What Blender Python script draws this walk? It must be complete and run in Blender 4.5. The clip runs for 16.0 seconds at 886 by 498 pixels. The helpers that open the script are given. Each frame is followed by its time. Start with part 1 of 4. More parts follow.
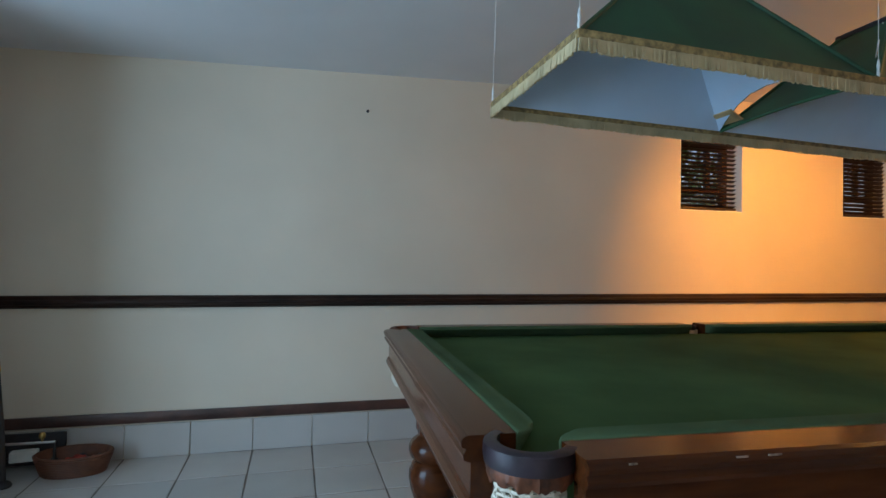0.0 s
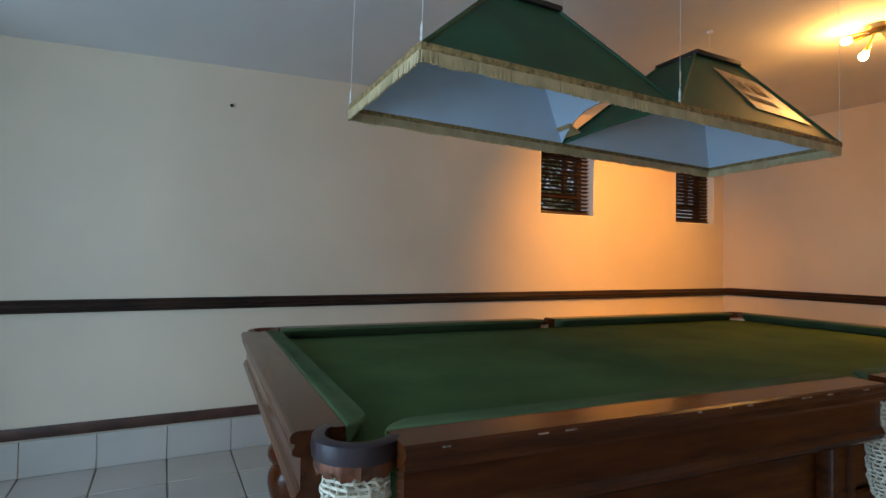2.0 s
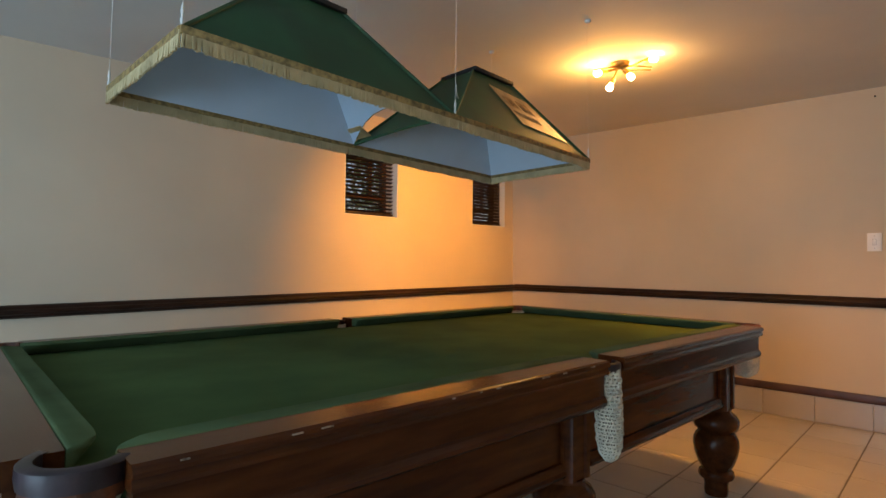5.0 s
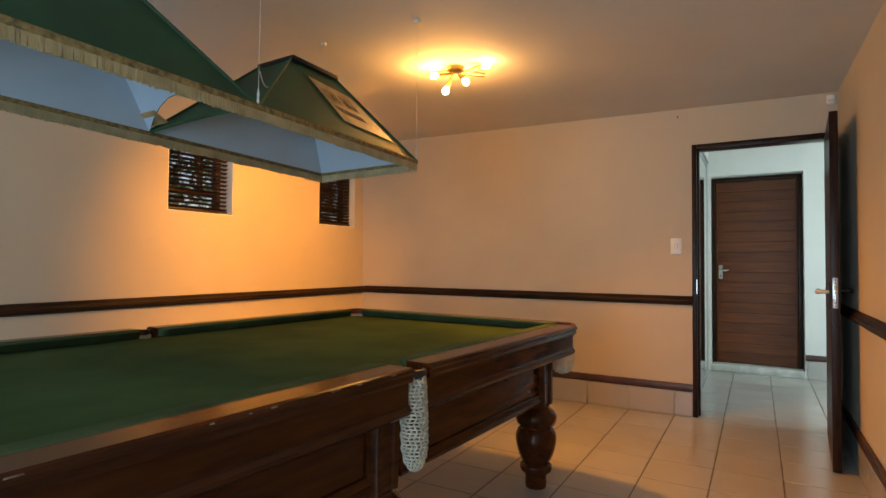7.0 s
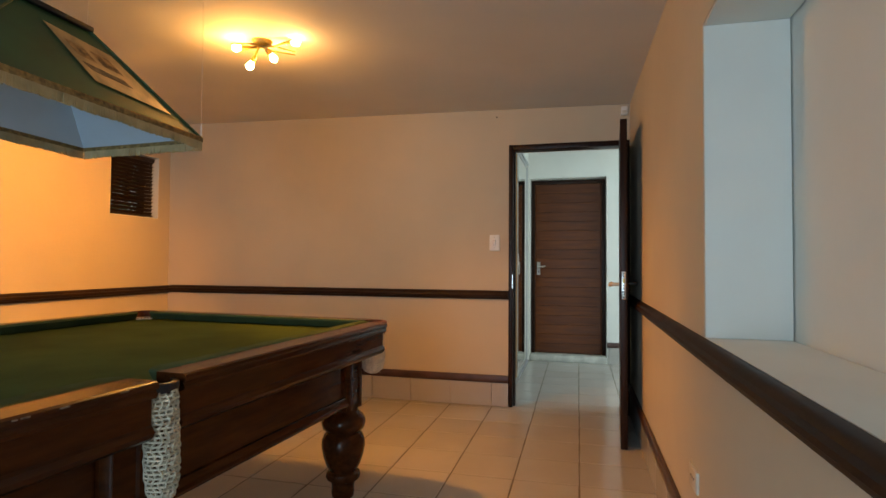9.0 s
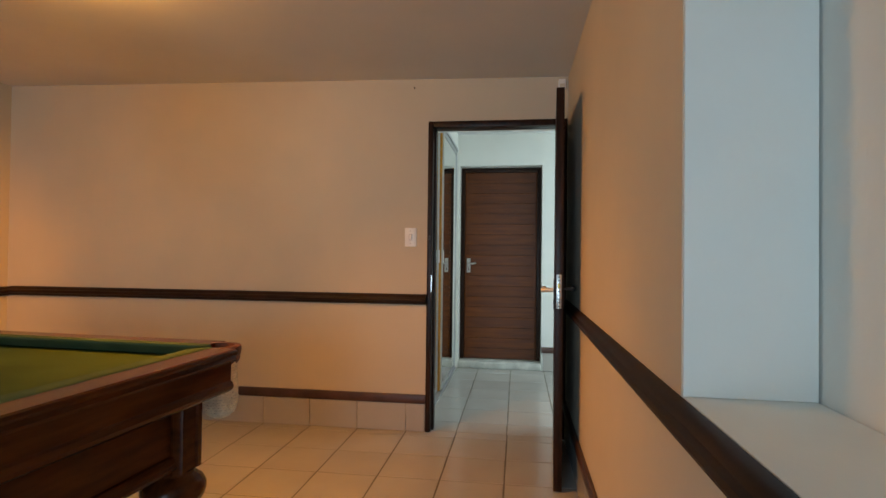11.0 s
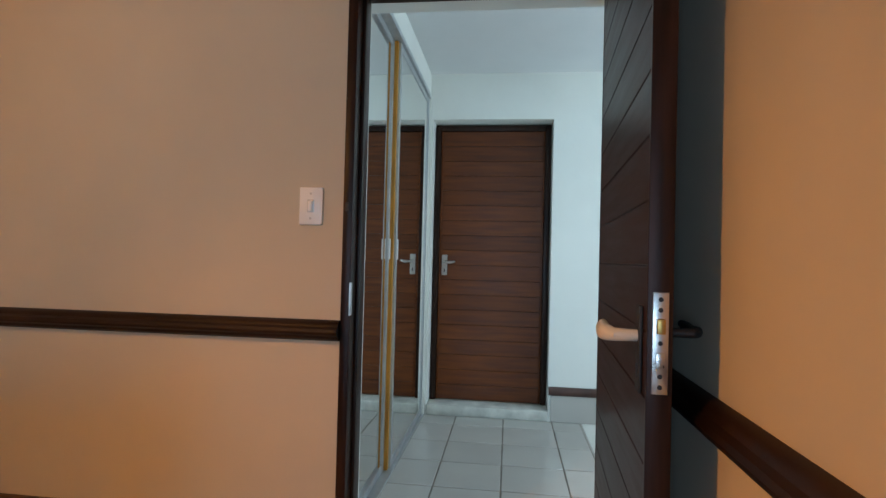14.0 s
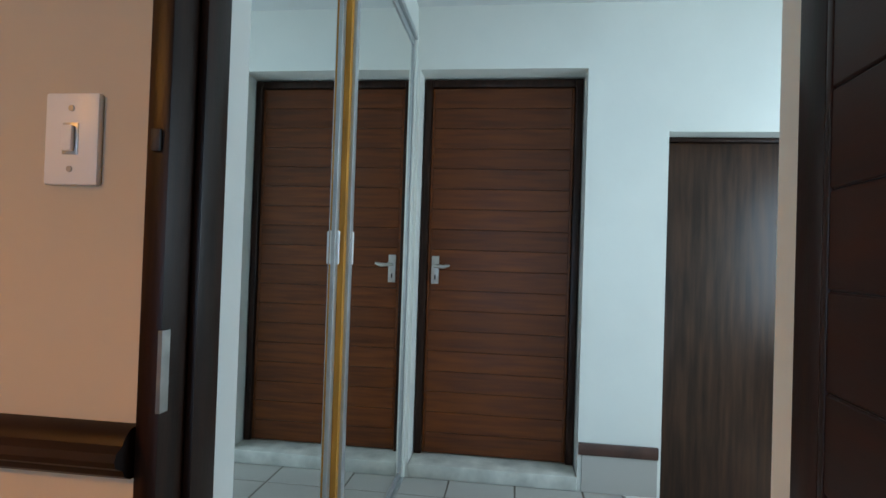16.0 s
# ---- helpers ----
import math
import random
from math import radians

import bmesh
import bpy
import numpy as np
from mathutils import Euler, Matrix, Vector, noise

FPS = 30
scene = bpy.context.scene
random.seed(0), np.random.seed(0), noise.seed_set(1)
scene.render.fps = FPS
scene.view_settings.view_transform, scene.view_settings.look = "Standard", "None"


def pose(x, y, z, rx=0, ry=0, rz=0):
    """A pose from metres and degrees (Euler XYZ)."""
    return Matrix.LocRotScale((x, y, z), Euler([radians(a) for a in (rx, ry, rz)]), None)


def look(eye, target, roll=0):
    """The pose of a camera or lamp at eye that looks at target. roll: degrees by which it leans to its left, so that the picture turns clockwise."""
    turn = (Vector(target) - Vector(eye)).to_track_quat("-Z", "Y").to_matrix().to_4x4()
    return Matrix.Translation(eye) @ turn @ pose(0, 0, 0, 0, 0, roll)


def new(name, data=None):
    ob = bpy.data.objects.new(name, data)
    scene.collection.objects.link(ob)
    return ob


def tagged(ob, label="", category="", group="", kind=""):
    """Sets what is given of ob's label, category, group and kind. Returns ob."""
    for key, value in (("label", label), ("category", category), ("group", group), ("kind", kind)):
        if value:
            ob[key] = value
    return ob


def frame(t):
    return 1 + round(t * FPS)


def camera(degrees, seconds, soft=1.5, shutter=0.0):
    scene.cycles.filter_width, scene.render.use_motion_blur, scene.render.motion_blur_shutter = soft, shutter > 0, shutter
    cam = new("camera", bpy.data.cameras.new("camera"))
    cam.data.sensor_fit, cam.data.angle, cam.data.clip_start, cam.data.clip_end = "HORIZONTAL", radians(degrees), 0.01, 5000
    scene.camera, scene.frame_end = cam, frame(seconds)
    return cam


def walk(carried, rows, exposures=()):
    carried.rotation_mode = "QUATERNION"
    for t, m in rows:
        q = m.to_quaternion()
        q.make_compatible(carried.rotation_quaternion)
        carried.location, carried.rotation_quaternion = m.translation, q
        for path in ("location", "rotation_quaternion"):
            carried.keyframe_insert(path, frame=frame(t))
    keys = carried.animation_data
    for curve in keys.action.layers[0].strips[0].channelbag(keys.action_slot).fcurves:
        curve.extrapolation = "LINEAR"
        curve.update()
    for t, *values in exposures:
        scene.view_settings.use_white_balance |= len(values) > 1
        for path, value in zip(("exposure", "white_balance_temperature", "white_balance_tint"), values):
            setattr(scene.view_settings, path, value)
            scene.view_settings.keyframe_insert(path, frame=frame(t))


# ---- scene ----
cam = camera(78.4, 16.0)
PATH = [
    (0, (0.321, 0.245, 1.146), (0.845, 2.175, 1.182), 0.92),
    (0.5, (0.343, 0.229, 1.137), (0.965, 2.130, 1.183), 0.65),
    (1, (0.359, 0.214, 1.142), (1.085, 2.077, 1.185), 0.48),
    (1.5, (0.374, 0.188, 1.149), (1.187, 2.015, 1.188), 0.81),
    (2, (0.396, 0.167, 1.147), (1.311, 1.945, 1.191), 0.83),
    (2.5, (0.421, 0.147, 1.146), (1.437, 1.869, 1.192), 0.39),
    (3, (0.440, 0.131, 1.141), (1.553, 1.792, 1.189), 0.04),
    (3.5, (0.452, 0.116, 1.139), (1.657, 1.711, 1.191), 0.16),
    (4, (0.455, 0.111, 1.140), (1.750, 1.634, 1.190), 0.38),
    (6.5, (0.612, 0.024, 1.159), (2.264, 1.149, 1.216), 0.22),
    (7, (0.682, -0.009, 1.161), (2.412, 0.993, 1.216), 0.41),
    (7.5, (0.754, -0.052, 1.160), (2.549, 0.829, 1.215), 0.40),
    (8, (0.792, -0.083, 1.157), (2.650, 0.655, 1.211), 0.29),
    (8.5, (0.826, -0.102, 1.145), (2.731, 0.504, 1.201), 0.39),
    (9, (0.923, -0.118, 1.140), (2.863, 0.367, 1.194), 0.36),
    (9.5, (1.044, -0.120, 1.158), (3.005, 0.268, 1.208), 0.33),
    (9.7, (1.091, -0.136, 1.168), (3.055, 0.239, 1.215), 0.32),
    (12, (2.245, -0.185, 1.182), (4.232, 0.034, 1.209), 0.80),
    (12.5, (2.540, -0.166, 1.168), (4.528, 0.051, 1.197), 0.74),
    (13, (2.850, -0.145, 1.165), (4.838, 0.070, 1.196), 0.88),
    (13.5, (3.171, -0.138, 1.157), (5.159, 0.073, 1.192), 1.01),
    (14, (3.500, -0.132, 1.148), (5.485, 0.110, 1.179), 1.45),
    (14.5, (3.786, -0.121, 1.157), (5.771, 0.122, 1.185), 1.74),
    (15, (4.104, -0.098, 1.153), (6.088, 0.153, 1.182), 1.62),
    (15.5, (4.356, -0.070, 1.151), (6.338, 0.195, 1.177), 1.80),
    (16, (4.604, -0.064, 1.166), (6.589, 0.186, 1.195), 1.89),
]
walk(cam, [(t, look(eye, target, roll)) for t, eye, target, roll in PATH],
     exposures=[(0, 0.02, 6450, 10), (3.5, 0.02, 6900, 10), (6.5, 0.04, 7500, 10), (9.5, -0.12, 7800, 10), (12, -0.02, 7100, 10), (13.5, -0.1, 6600, 10), (16, -0.2, 6500, 10)])

# ---------------------------------------------------------------- light
world = bpy.data.worlds.new("world")
scene.world = world
world.use_nodes = True
wn = world.node_tree.nodes
sky = wn.new("ShaderNodeTexSky")
sky.sky_type = "NISHITA"
sky.sun_disc = False
sky.sun_elevation, sky.sun_rotation = radians(48), radians(200)
world.node_tree.links.new(sky.outputs[0], wn["Background"].inputs[0])
wn["Background"].inputs[1].default_value = 0.12


def lamp(name, kind, m, power, colour, **extra):
    data = bpy.data.lights.new(name, kind)
    data.energy, data.color = power, colour
    for key, value in extra.items():
        if key == "size":
            data.shape = "RECTANGLE"
            data.size, data.size_y = value
        elif key == "radius":
            data.shadow_soft_size = value
        elif key == "cone":
            data.spot_size, data.spot_blend = radians(value[0]), value[1]
        elif key == "angle":
            data.angle = radians(value)
    ob = new(name, data)
    ob.matrix_basis = m
    return ob


DAY = (0.445, 0.70, 1.0)
HALL_DAY = (0.58, 0.80, 0.98)
WARM = (1.0, 0.385, 0.046)
lamp("sun", "SUN", look((0, 0, 10), (1.5, 4.5, 0)), 2.0, (1.0, 0.95, 0.88), angle=0.5)
# daylight of the glazed doors at the end of the room and of the passage window
lamp("garden_daylight", "AREA", look((-2.30, 1.05, 1.15), (0.5, 0.95, 1.12)), 108, DAY, size=(1.7, 1.9))
lamp("passage_daylight", "AREA", look((6.4, -2.3, 1.45), (6.6, 0.4, 1.1)), 42, HALL_DAY, size=(1.5, 1.3))
SPOT = Vector((3.54, 1.566, 2.357))

# ---------------------------------------------------------------- materials


def material(name, colour, rough=0.6, metal=0.0, vary=0.06, scale=6.0, bump=0.0, bump_scale=60.0, coat=0.0,
             spread=0.0, stretch=(1, 1, 1), second=None, sheen=0.0, spec=0.5):
    m = bpy.data.materials.new(name)
    m.use_nodes = True
    nt = m.node_tree
    n, l = nt.nodes, nt.links
    b = n["Principled BSDF"]
    b.inputs["Roughness"].default_value = rough
    b.inputs["Metallic"].default_value = metal
    b.inputs["Coat Weight"].default_value = coat
    b.inputs["Coat Roughness"].default_value = 0.12
    b.inputs["Sheen Weight"].default_value = sheen
    b.inputs["Specular IOR Level"].default_value = spec
    tc = n.new("ShaderNodeTexCoord")
    mp = n.new("ShaderNodeMapping")
    mp.inputs["Scale"].default_value = stretch
    l.new(tc.outputs["Object"], mp.inputs["Vector"])
    if spread:
        place = n.new("ShaderNodeObjectInfo")
        shift = n.new("ShaderNodeVectorMath")
        shift.operation = "MULTIPLY_ADD"
        shift.inputs[1].default_value = (3.7, 5.3, 4.1)
        l.new(place.outputs["Location"], shift.inputs[0])
        l.new(tc.outputs["Object"], shift.inputs[2])
        l.new(shift.outputs[0], mp.inputs["Vector"])
    big = n.new("ShaderNodeTexNoise")
    big.inputs["Scale"].default_value = scale
    big.inputs["Detail"].default_value = 5
    l.new(mp.outputs[0], big.inputs["Vector"])
    ramp = n.new("ShaderNodeValToRGB")
    other = second or tuple(c * (1 - 2.5 * vary) for c in colour)
    top = colour if second else tuple(min(1, c * (1 + vary)) for c in colour)
    ramp.color_ramp.elements[0].position, ramp.color_ramp.elements[1].position = 0.32, 0.68
    ramp.color_ramp.elements[0].color = (*other, 1)
    ramp.color_ramp.elements[1].color = (*top, 1)
    l.new(big.outputs["Fac"], ramp.inputs["Fac"])
    out = ramp.outputs["Color"]
    if spread:
        info = n.new("ShaderNodeObjectInfo")
        hsv = n.new("ShaderNodeHueSaturation")
        rng = n.new("ShaderNodeMapRange")
        rng.inputs["To Min"].default_value, rng.inputs["To Max"].default_value = 1 - spread, 1 + spread
        l.new(info.outputs["Random"], rng.inputs["Value"])
        l.new(rng.outputs[0], hsv.inputs["Value"])
        l.new(out, hsv.inputs["Color"])
        out = hsv.outputs["Color"]
    l.new(out, b.inputs["Base Color"])
    fine = n.new("ShaderNodeTexNoise")
    fine.inputs["Scale"].default_value = bump_scale
    fine.inputs["Detail"].default_value = 4
    l.new(mp.outputs[0], fine.inputs["Vector"])
    rr = n.new("ShaderNodeMapRange")
    rr.inputs["To Min"].default_value, rr.inputs["To Max"].default_value = max(0.02, rough - 0.08), min(1, rough + 0.08)
    l.new(big.outputs["Fac"], rr.inputs["Value"])
    l.new(rr.outputs[0], b.inputs["Roughness"])
    if bump:
        bp = n.new("ShaderNodeBump")
        bp.inputs["Strength"].default_value = 0.35
        bp.inputs["Distance"].default_value = bump
        l.new(fine.outputs["Fac"], bp.inputs["Height"])
        l.new(bp.outputs[0], b.inputs["Normal"])
    return m


def glow(name, colour, strength):
    m = bpy.data.materials.new(name)
    m.use_nodes = True
    b = m.node_tree.nodes["Principled BSDF"]
    b.inputs["Base Color"].default_value = (*colour, 1)
    b.inputs["Emission Color"].default_value = (*colour, 1)
    b.inputs["Emission Strength"].default_value = strength
    return m


def pane_glass(name):
    m = bpy.data.materials.new(name)
    m.use_nodes = True
    b = m.node_tree.nodes["Principled BSDF"]
    b.inputs["Transmission Weight"].default_value = 1
    b.inputs["Roughness"].default_value = 0.0
    b.inputs["IOR"].default_value = 1.45
    return m


PAINT = material("cream_wall_paint", (0.63, 0.545, 0.42), 0.75, vary=0.03, scale=1.4, bump=0.0015, bump_scale=45)
WHITE = material("white_wall_paint", (0.80, 0.80, 0.745), 0.7, vary=0.025, scale=1.7, bump=0.0015, bump_scale=45)
CEIL = material("ceiling_paint", (0.70, 0.70, 0.69), 0.8, vary=0.03, scale=1.1, bump=0.002, bump_scale=30)
TILE = material("glazed_floor_tile", (0.46, 0.434, 0.395), 0.20, vary=0.03, scale=2.2, bump=0.0006, bump_scale=25, spread=0.035)
GROUT = material("grey_grout", (0.15, 0.12, 0.095), 0.9, vary=0.15, scale=20)
DARK = material("dark_stained_timber", (0.030, 0.012, 0.007), 0.36, vary=0.25, scale=5, stretch=(9, 9, 0.8), bump=0.0006, spec=0.20)
RAIL = material("dado_timber", (0.026, 0.012, 0.008), 0.46, vary=0.25, scale=6, bump=0.0006, spec=0.2)
STRIP = material("brown_skirting_strip", (0.075, 0.032, 0.022), 0.4, vary=0.2, scale=7, bump=0.0005)
DOORWOOD = material("varnished_door_boards", (0.158, 0.040, 0.006), 0.40, second=(0.088, 0.021, 0.004), scale=3.5, stretch=(1.1, 1.1, 14),
                    bump=0.0005, spec=0.3, spread=0.16)
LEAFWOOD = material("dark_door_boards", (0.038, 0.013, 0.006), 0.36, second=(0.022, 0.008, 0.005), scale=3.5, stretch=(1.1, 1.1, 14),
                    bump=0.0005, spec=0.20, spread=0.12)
MAHOG = material("mahogany_table_wood", (0.098, 0.026, 0.007), 0.20, second=(0.048, 0.013, 0.004), scale=4, stretch=(1.2, 9, 9),
                 bump=0.0004, coat=0.04, spec=0.20)
MAHOG_Y = material("mahogany_end_wood", (0.098, 0.026, 0.007), 0.20, second=(0.048, 0.013, 0.004), scale=4, stretch=(9, 1.2, 9),
                   bump=0.0004, coat=0.04, spec=0.20)
CLOTH = material("green_baize", (0.068, 0.108, 0.042), 1.0, vary=0.10, scale=3.0, bump=0.0006, bump_scale=500, sheen=0.0, spec=0.04)
# cushion baize: the bed's cloth with the light on the cushions put into its colour
CUSHION = material("lit_green_baize", (0.082, 0.122, 0.060), 1.0, vary=0.10, scale=5.0, bump=0.0006, bump_scale=500, spec=0.04)
LEATHER = material("dark_pocket_leather", (0.030, 0.018, 0.024), 0.38, vary=0.25, scale=20, bump=0.0008, bump_scale=120)
# russet of the torn skirts; on the rims it paints the warm lamp light
RUSSET = material("worn_russet_warm_lit_leather", (0.16, 0.045, 0.015), 0.5, vary=0.4, scale=25, bump=0.001, bump_scale=90)
NET = material("white_cotton_net", (0.74, 0.67, 0.53), 0.9, vary=0.1, scale=30)
SHADE = material("green_shade_fabric", (0.022, 0.095, 0.042), 0.6, vary=0.12, scale=6, bump=0.0004, bump_scale=300)
# white lining; the blue daylight from below is mixed into its base colour
LINING = material("pale_daylit_lining", (0.62, 0.76, 0.92), 0.7, vary=0.03, scale=4)
FRINGE = material("gold_fringe", (0.58, 0.45, 0.25), 0.85, vary=0.10, scale=14)
BRAID = material("gold_braid", (0.34, 0.22, 0.08), 0.7, vary=0.25, scale=60)
PAPER = material("old_brown_paper", (0.58, 0.39, 0.18), 0.42, vary=0.2, scale=12)
CORD = material("white_cord", (0.75, 0.74, 0.70), 0.8)
CHROME = material("worn_steel", (0.62, 0.60, 0.57), 0.3, metal=1.0, vary=0.08, scale=30)
BRASS = material("aged_brass", (0.55, 0.36, 0.12), 0.35, metal=1.0, vary=0.12, scale=25)
ALU = material("matt_aluminium", (0.60, 0.62, 0.63), 0.42, metal=0.85, vary=0.04, scale=20)
MIRROR = material("mirror_glass", (0.86, 0.89, 0.88), 0.02, metal=1.0, vary=0.0)
for node in MIRROR.node_tree.nodes:
    if node.type == "MAP_RANGE":
        node.inputs["To Min"].default_value = node.inputs["To Max"].default_value = 0.012
PINE = material("orange_pine", (0.62, 0.27, 0.03), 0.5, vary=0.15, scale=4, stretch=(9, 9, 1))
PLASTIC = material("white_plastic", (0.88, 0.88, 0.87), 0.35, vary=0.02)
# plain cream plastic; on the door lever it paints warm light reflected in steel
CREAM = material("cream_plastic_warm_lit_steel", (0.72, 0.66, 0.55), 0.35, vary=0.05)
BLIND = material("dark_blind_slat", (0.030, 0.017, 0.012), 0.4, vary=0.2, scale=8)
BLACK = material("black_iron", (0.018, 0.017, 0.018), 0.55, vary=0.2, scale=15, bump=0.0006)
WICKER = material("brown_wicker", (0.13, 0.045, 0.020), 0.6, vary=0.12, scale=30, bump=0.002, bump_scale=140)
RED = material("red_cloth", (0.50, 0.055, 0.03), 0.8, vary=0.3, scale=20)
FLUSH = material("brown_flush_veneer", (0.052, 0.023, 0.012), 0.34, vary=0.25, scale=4, stretch=(9, 9, 0.7), bump=0.0004, spec=0.4)
SCUFF = material("bare_scuffed_wood", (0.34, 0.24, 0.17), 0.6, vary=0.3, scale=60)
CONCRETE = material("pale_painted_sill", (0.60, 0.59, 0.53), 0.75, vary=0.12, scale=9, bump=0.001, bump_scale=60)
LEAF = material("shrub_leaf", (0.075, 0.14, 0.035), 0.5, vary=0.4, scale=3)
LAWN = material("lawn", (0.07, 0.12, 0.03), 0.9, vary=0.3, scale=2)
GLASS = pane_glass("clear_glass")
BULB = glow("warm_bulb", (1.0, 0.72, 0.36), 60)

# ---------------------------------------------------------------- mesh helpers


def smooth_by_angle(bm, deg=40):
    for e in bm.edges:
        e.smooth = len(e.link_faces) == 2 and e.calc_face_angle(0) < radians(deg)
    for f in bm.faces:
        f.smooth = True


def part(name, bm, mat, parent=None, label="", deg=40):
    bmesh.ops.recalc_face_normals(bm, faces=bm.faces[:])
    smooth_by_angle(bm, deg)
    me = bpy.data.meshes.new(name)
    bm.to_mesh(me)
    bm.free()
    for m in (mat if isinstance(mat, (list, tuple)) else [mat]):
        me.materials.append(m)
    ob = new(name, me)
    ob.parent = parent
    if label:
        ob["label"] = label
    return ob


def thing(name, x, y, z, label, category, group="", rz=0):
    ob = new(name)
    ob.empty_display_size = 0.1
    ob.matrix_basis = pose(x, y, z, 0, 0, rz)
    return tagged(ob, label, category, group)


def join(a, b):
    me = bpy.data.meshes.new("join")
    b.to_mesh(me)
    b.free()
    a.from_mesh(me)
    bpy.data.meshes.remove(me)
    return a


def box(x0, x1, y0, y1, z0, z1, bevel=0.0, seg=2):
    bm = bmesh.new()
    bmesh.ops.create_cube(bm, size=1, matrix=Matrix.LocRotScale(((x0 + x1) / 2, (y0 + y1) / 2, (z0 + z1) / 2), None, (x1 - x0, y1 - y0, z1 - z0)))
    if bevel:
        bmesh.ops.bevel(bm, geom=bm.edges[:], offset=bevel, segments=seg, affect="EDGES", profile=0.5)
    return bm


def prism(poly, z0, z1, bevel=0.0, seg=2):
    """An upright prism over a plan outline."""
    bm = bmesh.new()
    low = [bm.verts.new((x, y, z0)) for x, y in poly]
    high = [bm.verts.new((x, y, z1)) for x, y in poly]
    bm.faces.new(low[::-1])
    bm.faces.new(high)
    k = len(poly)
    for i in range(k):
        bm.faces.new((low[i], low[(i + 1) % k], high[(i + 1) % k], high[i]))
    if bevel:
        edges = [e for e in bm.edges if e.verts[0].co.z > z1 - 1e-6 and e.verts[1].co.z > z1 - 1e-6]
        bmesh.ops.bevel(bm, geom=edges, offset=bevel, segments=seg, affect="EDGES", profile=0.5)
    return bm


def sweep(profile, a, b, out):
    """A moulding: profile of (distance out, height), run straight from a to b; out is the way it stands proud."""
    bm = bmesh.new()
    a, b, out = Vector(a), Vector(b), Vector(out).normalized()
    rings = []
    for p in (a, b):
        rings.append([bm.verts.new(p + out * d + Vector((0, 0, h))) for d, h in profile])
    k = len(profile)
    for i in range(k):
        bm.faces.new((rings[0][i], rings[0][(i + 1) % k], rings[1][(i + 1) % k], rings[1][i]))
    bm.faces.new(rings[0])
    bm.faces.new(rings[1][::-1])
    return bm


def lathe(profile, seg=24, centre=(0, 0)):
    """Turned work: profile of (radius, height) from the bottom up."""
    bm = bmesh.new()
    rings = []
    for r, z in profile:
        rings.append([bm.verts.new((centre[0] + r * math.cos(2 * math.pi * i / seg), centre[1] + r * math.sin(2 * math.pi * i / seg), z)) for i in range(seg)])
    for lo, hi in zip(rings, rings[1:]):
        for i in range(seg):
            bm.faces.new((lo[i], lo[(i + 1) % seg], hi[(i + 1) % seg], hi[i]))
    bm.faces.new(rings[0][::-1])
    bm.faces.new(rings[-1])
    return bm


def tube(points, radius, seg=8, closed=False):
    """A round bar along a line of points."""
    bm = bmesh.new()
    pts = [Vector(p) for p in points]
    rings = []
    for i, p in enumerate(pts):
        before = pts[i - 1] if (i or closed) else p
        after = pts[(i + 1) % len(pts)] if (i < len(pts) - 1 or closed) else p
        way = (after - before).normalized()
        side = way.orthogonal() if abs(way.z) > 0.99 else way.cross(Vector((0, 0, 1))).normalized()
        if abs(way.z) > 0.99:
            side = Vector((1, 0, 0))
        up = side.cross(way).normalized()
        r = radius(i) if callable(radius) else radius
        rings.append([bm.verts.new(p + r * (math.cos(2 * math.pi * k / seg) * side + math.sin(2 * math.pi * k / seg) * up)) for k in range(seg)])
    pairs = list(zip(rings, rings[1:])) + ([(rings[-1], rings[0])] if closed else [])
    for lo, hi in pairs:
        for k in range(seg):
            bm.faces.new((lo[k], lo[(k + 1) % seg], hi[(k + 1) % seg], hi[k]))
    if not closed:
        bm.faces.new(rings[0][::-1])
        bm.faces.new(rings[-1])
    return bm


def slab_with_holes(us, zs, solid, place):
    """A wall from a grid of cells: us and zs are the cuts, solid(u, z) tells if a cell stands, place(u, depth 0 or 1, z) gives a point."""
    bm = bmesh.new()
    seen = {}

    def v(u, d, z):
        key = (round(u, 5), d, round(z, 5))
        if key not in seen:
            seen[key] = bm.verts.new(place(u, d, z))
        return seen[key]

    nu, nz = len(us) - 1, len(zs) - 1
    ok = [[solid((us[i] + us[i + 1]) / 2, (zs[j] + zs[j + 1]) / 2) for j in range(nz)] for i in range(nu)]
    for i in range(nu):
        for j in range(nz):
            if not ok[i][j]:
                continue
            u0, u1, z0, z1 = us[i], us[i + 1], zs[j], zs[j + 1]
            for d in (0, 1):
                bm.faces.new((v(u0, d, z0), v(u1, d, z0), v(u1, d, z1), v(u0, d, z1)))
            if i == 0 or not ok[i - 1][j]:
                bm.faces.new((v(u0, 0, z0), v(u0, 1, z0), v(u0, 1, z1), v(u0, 0, z1)))
            if i == nu - 1 or not ok[i + 1][j]:
                bm.faces.new((v(u1, 0, z0), v(u1, 1, z0), v(u1, 1, z1), v(u1, 0, z1)))
            if j == 0 or not ok[i][j - 1]:
                bm.faces.new((v(u0, 0, z0), v(u1, 0, z0), v(u1, 1, z0), v(u0, 1, z0)))
            if j == nz - 1 or not ok[i][j + 1]:
                bm.faces.new((v(u0, 0, z1), v(u1, 0, z1), v(u1, 1, z1), v(u0, 1, z1)))
    return bm


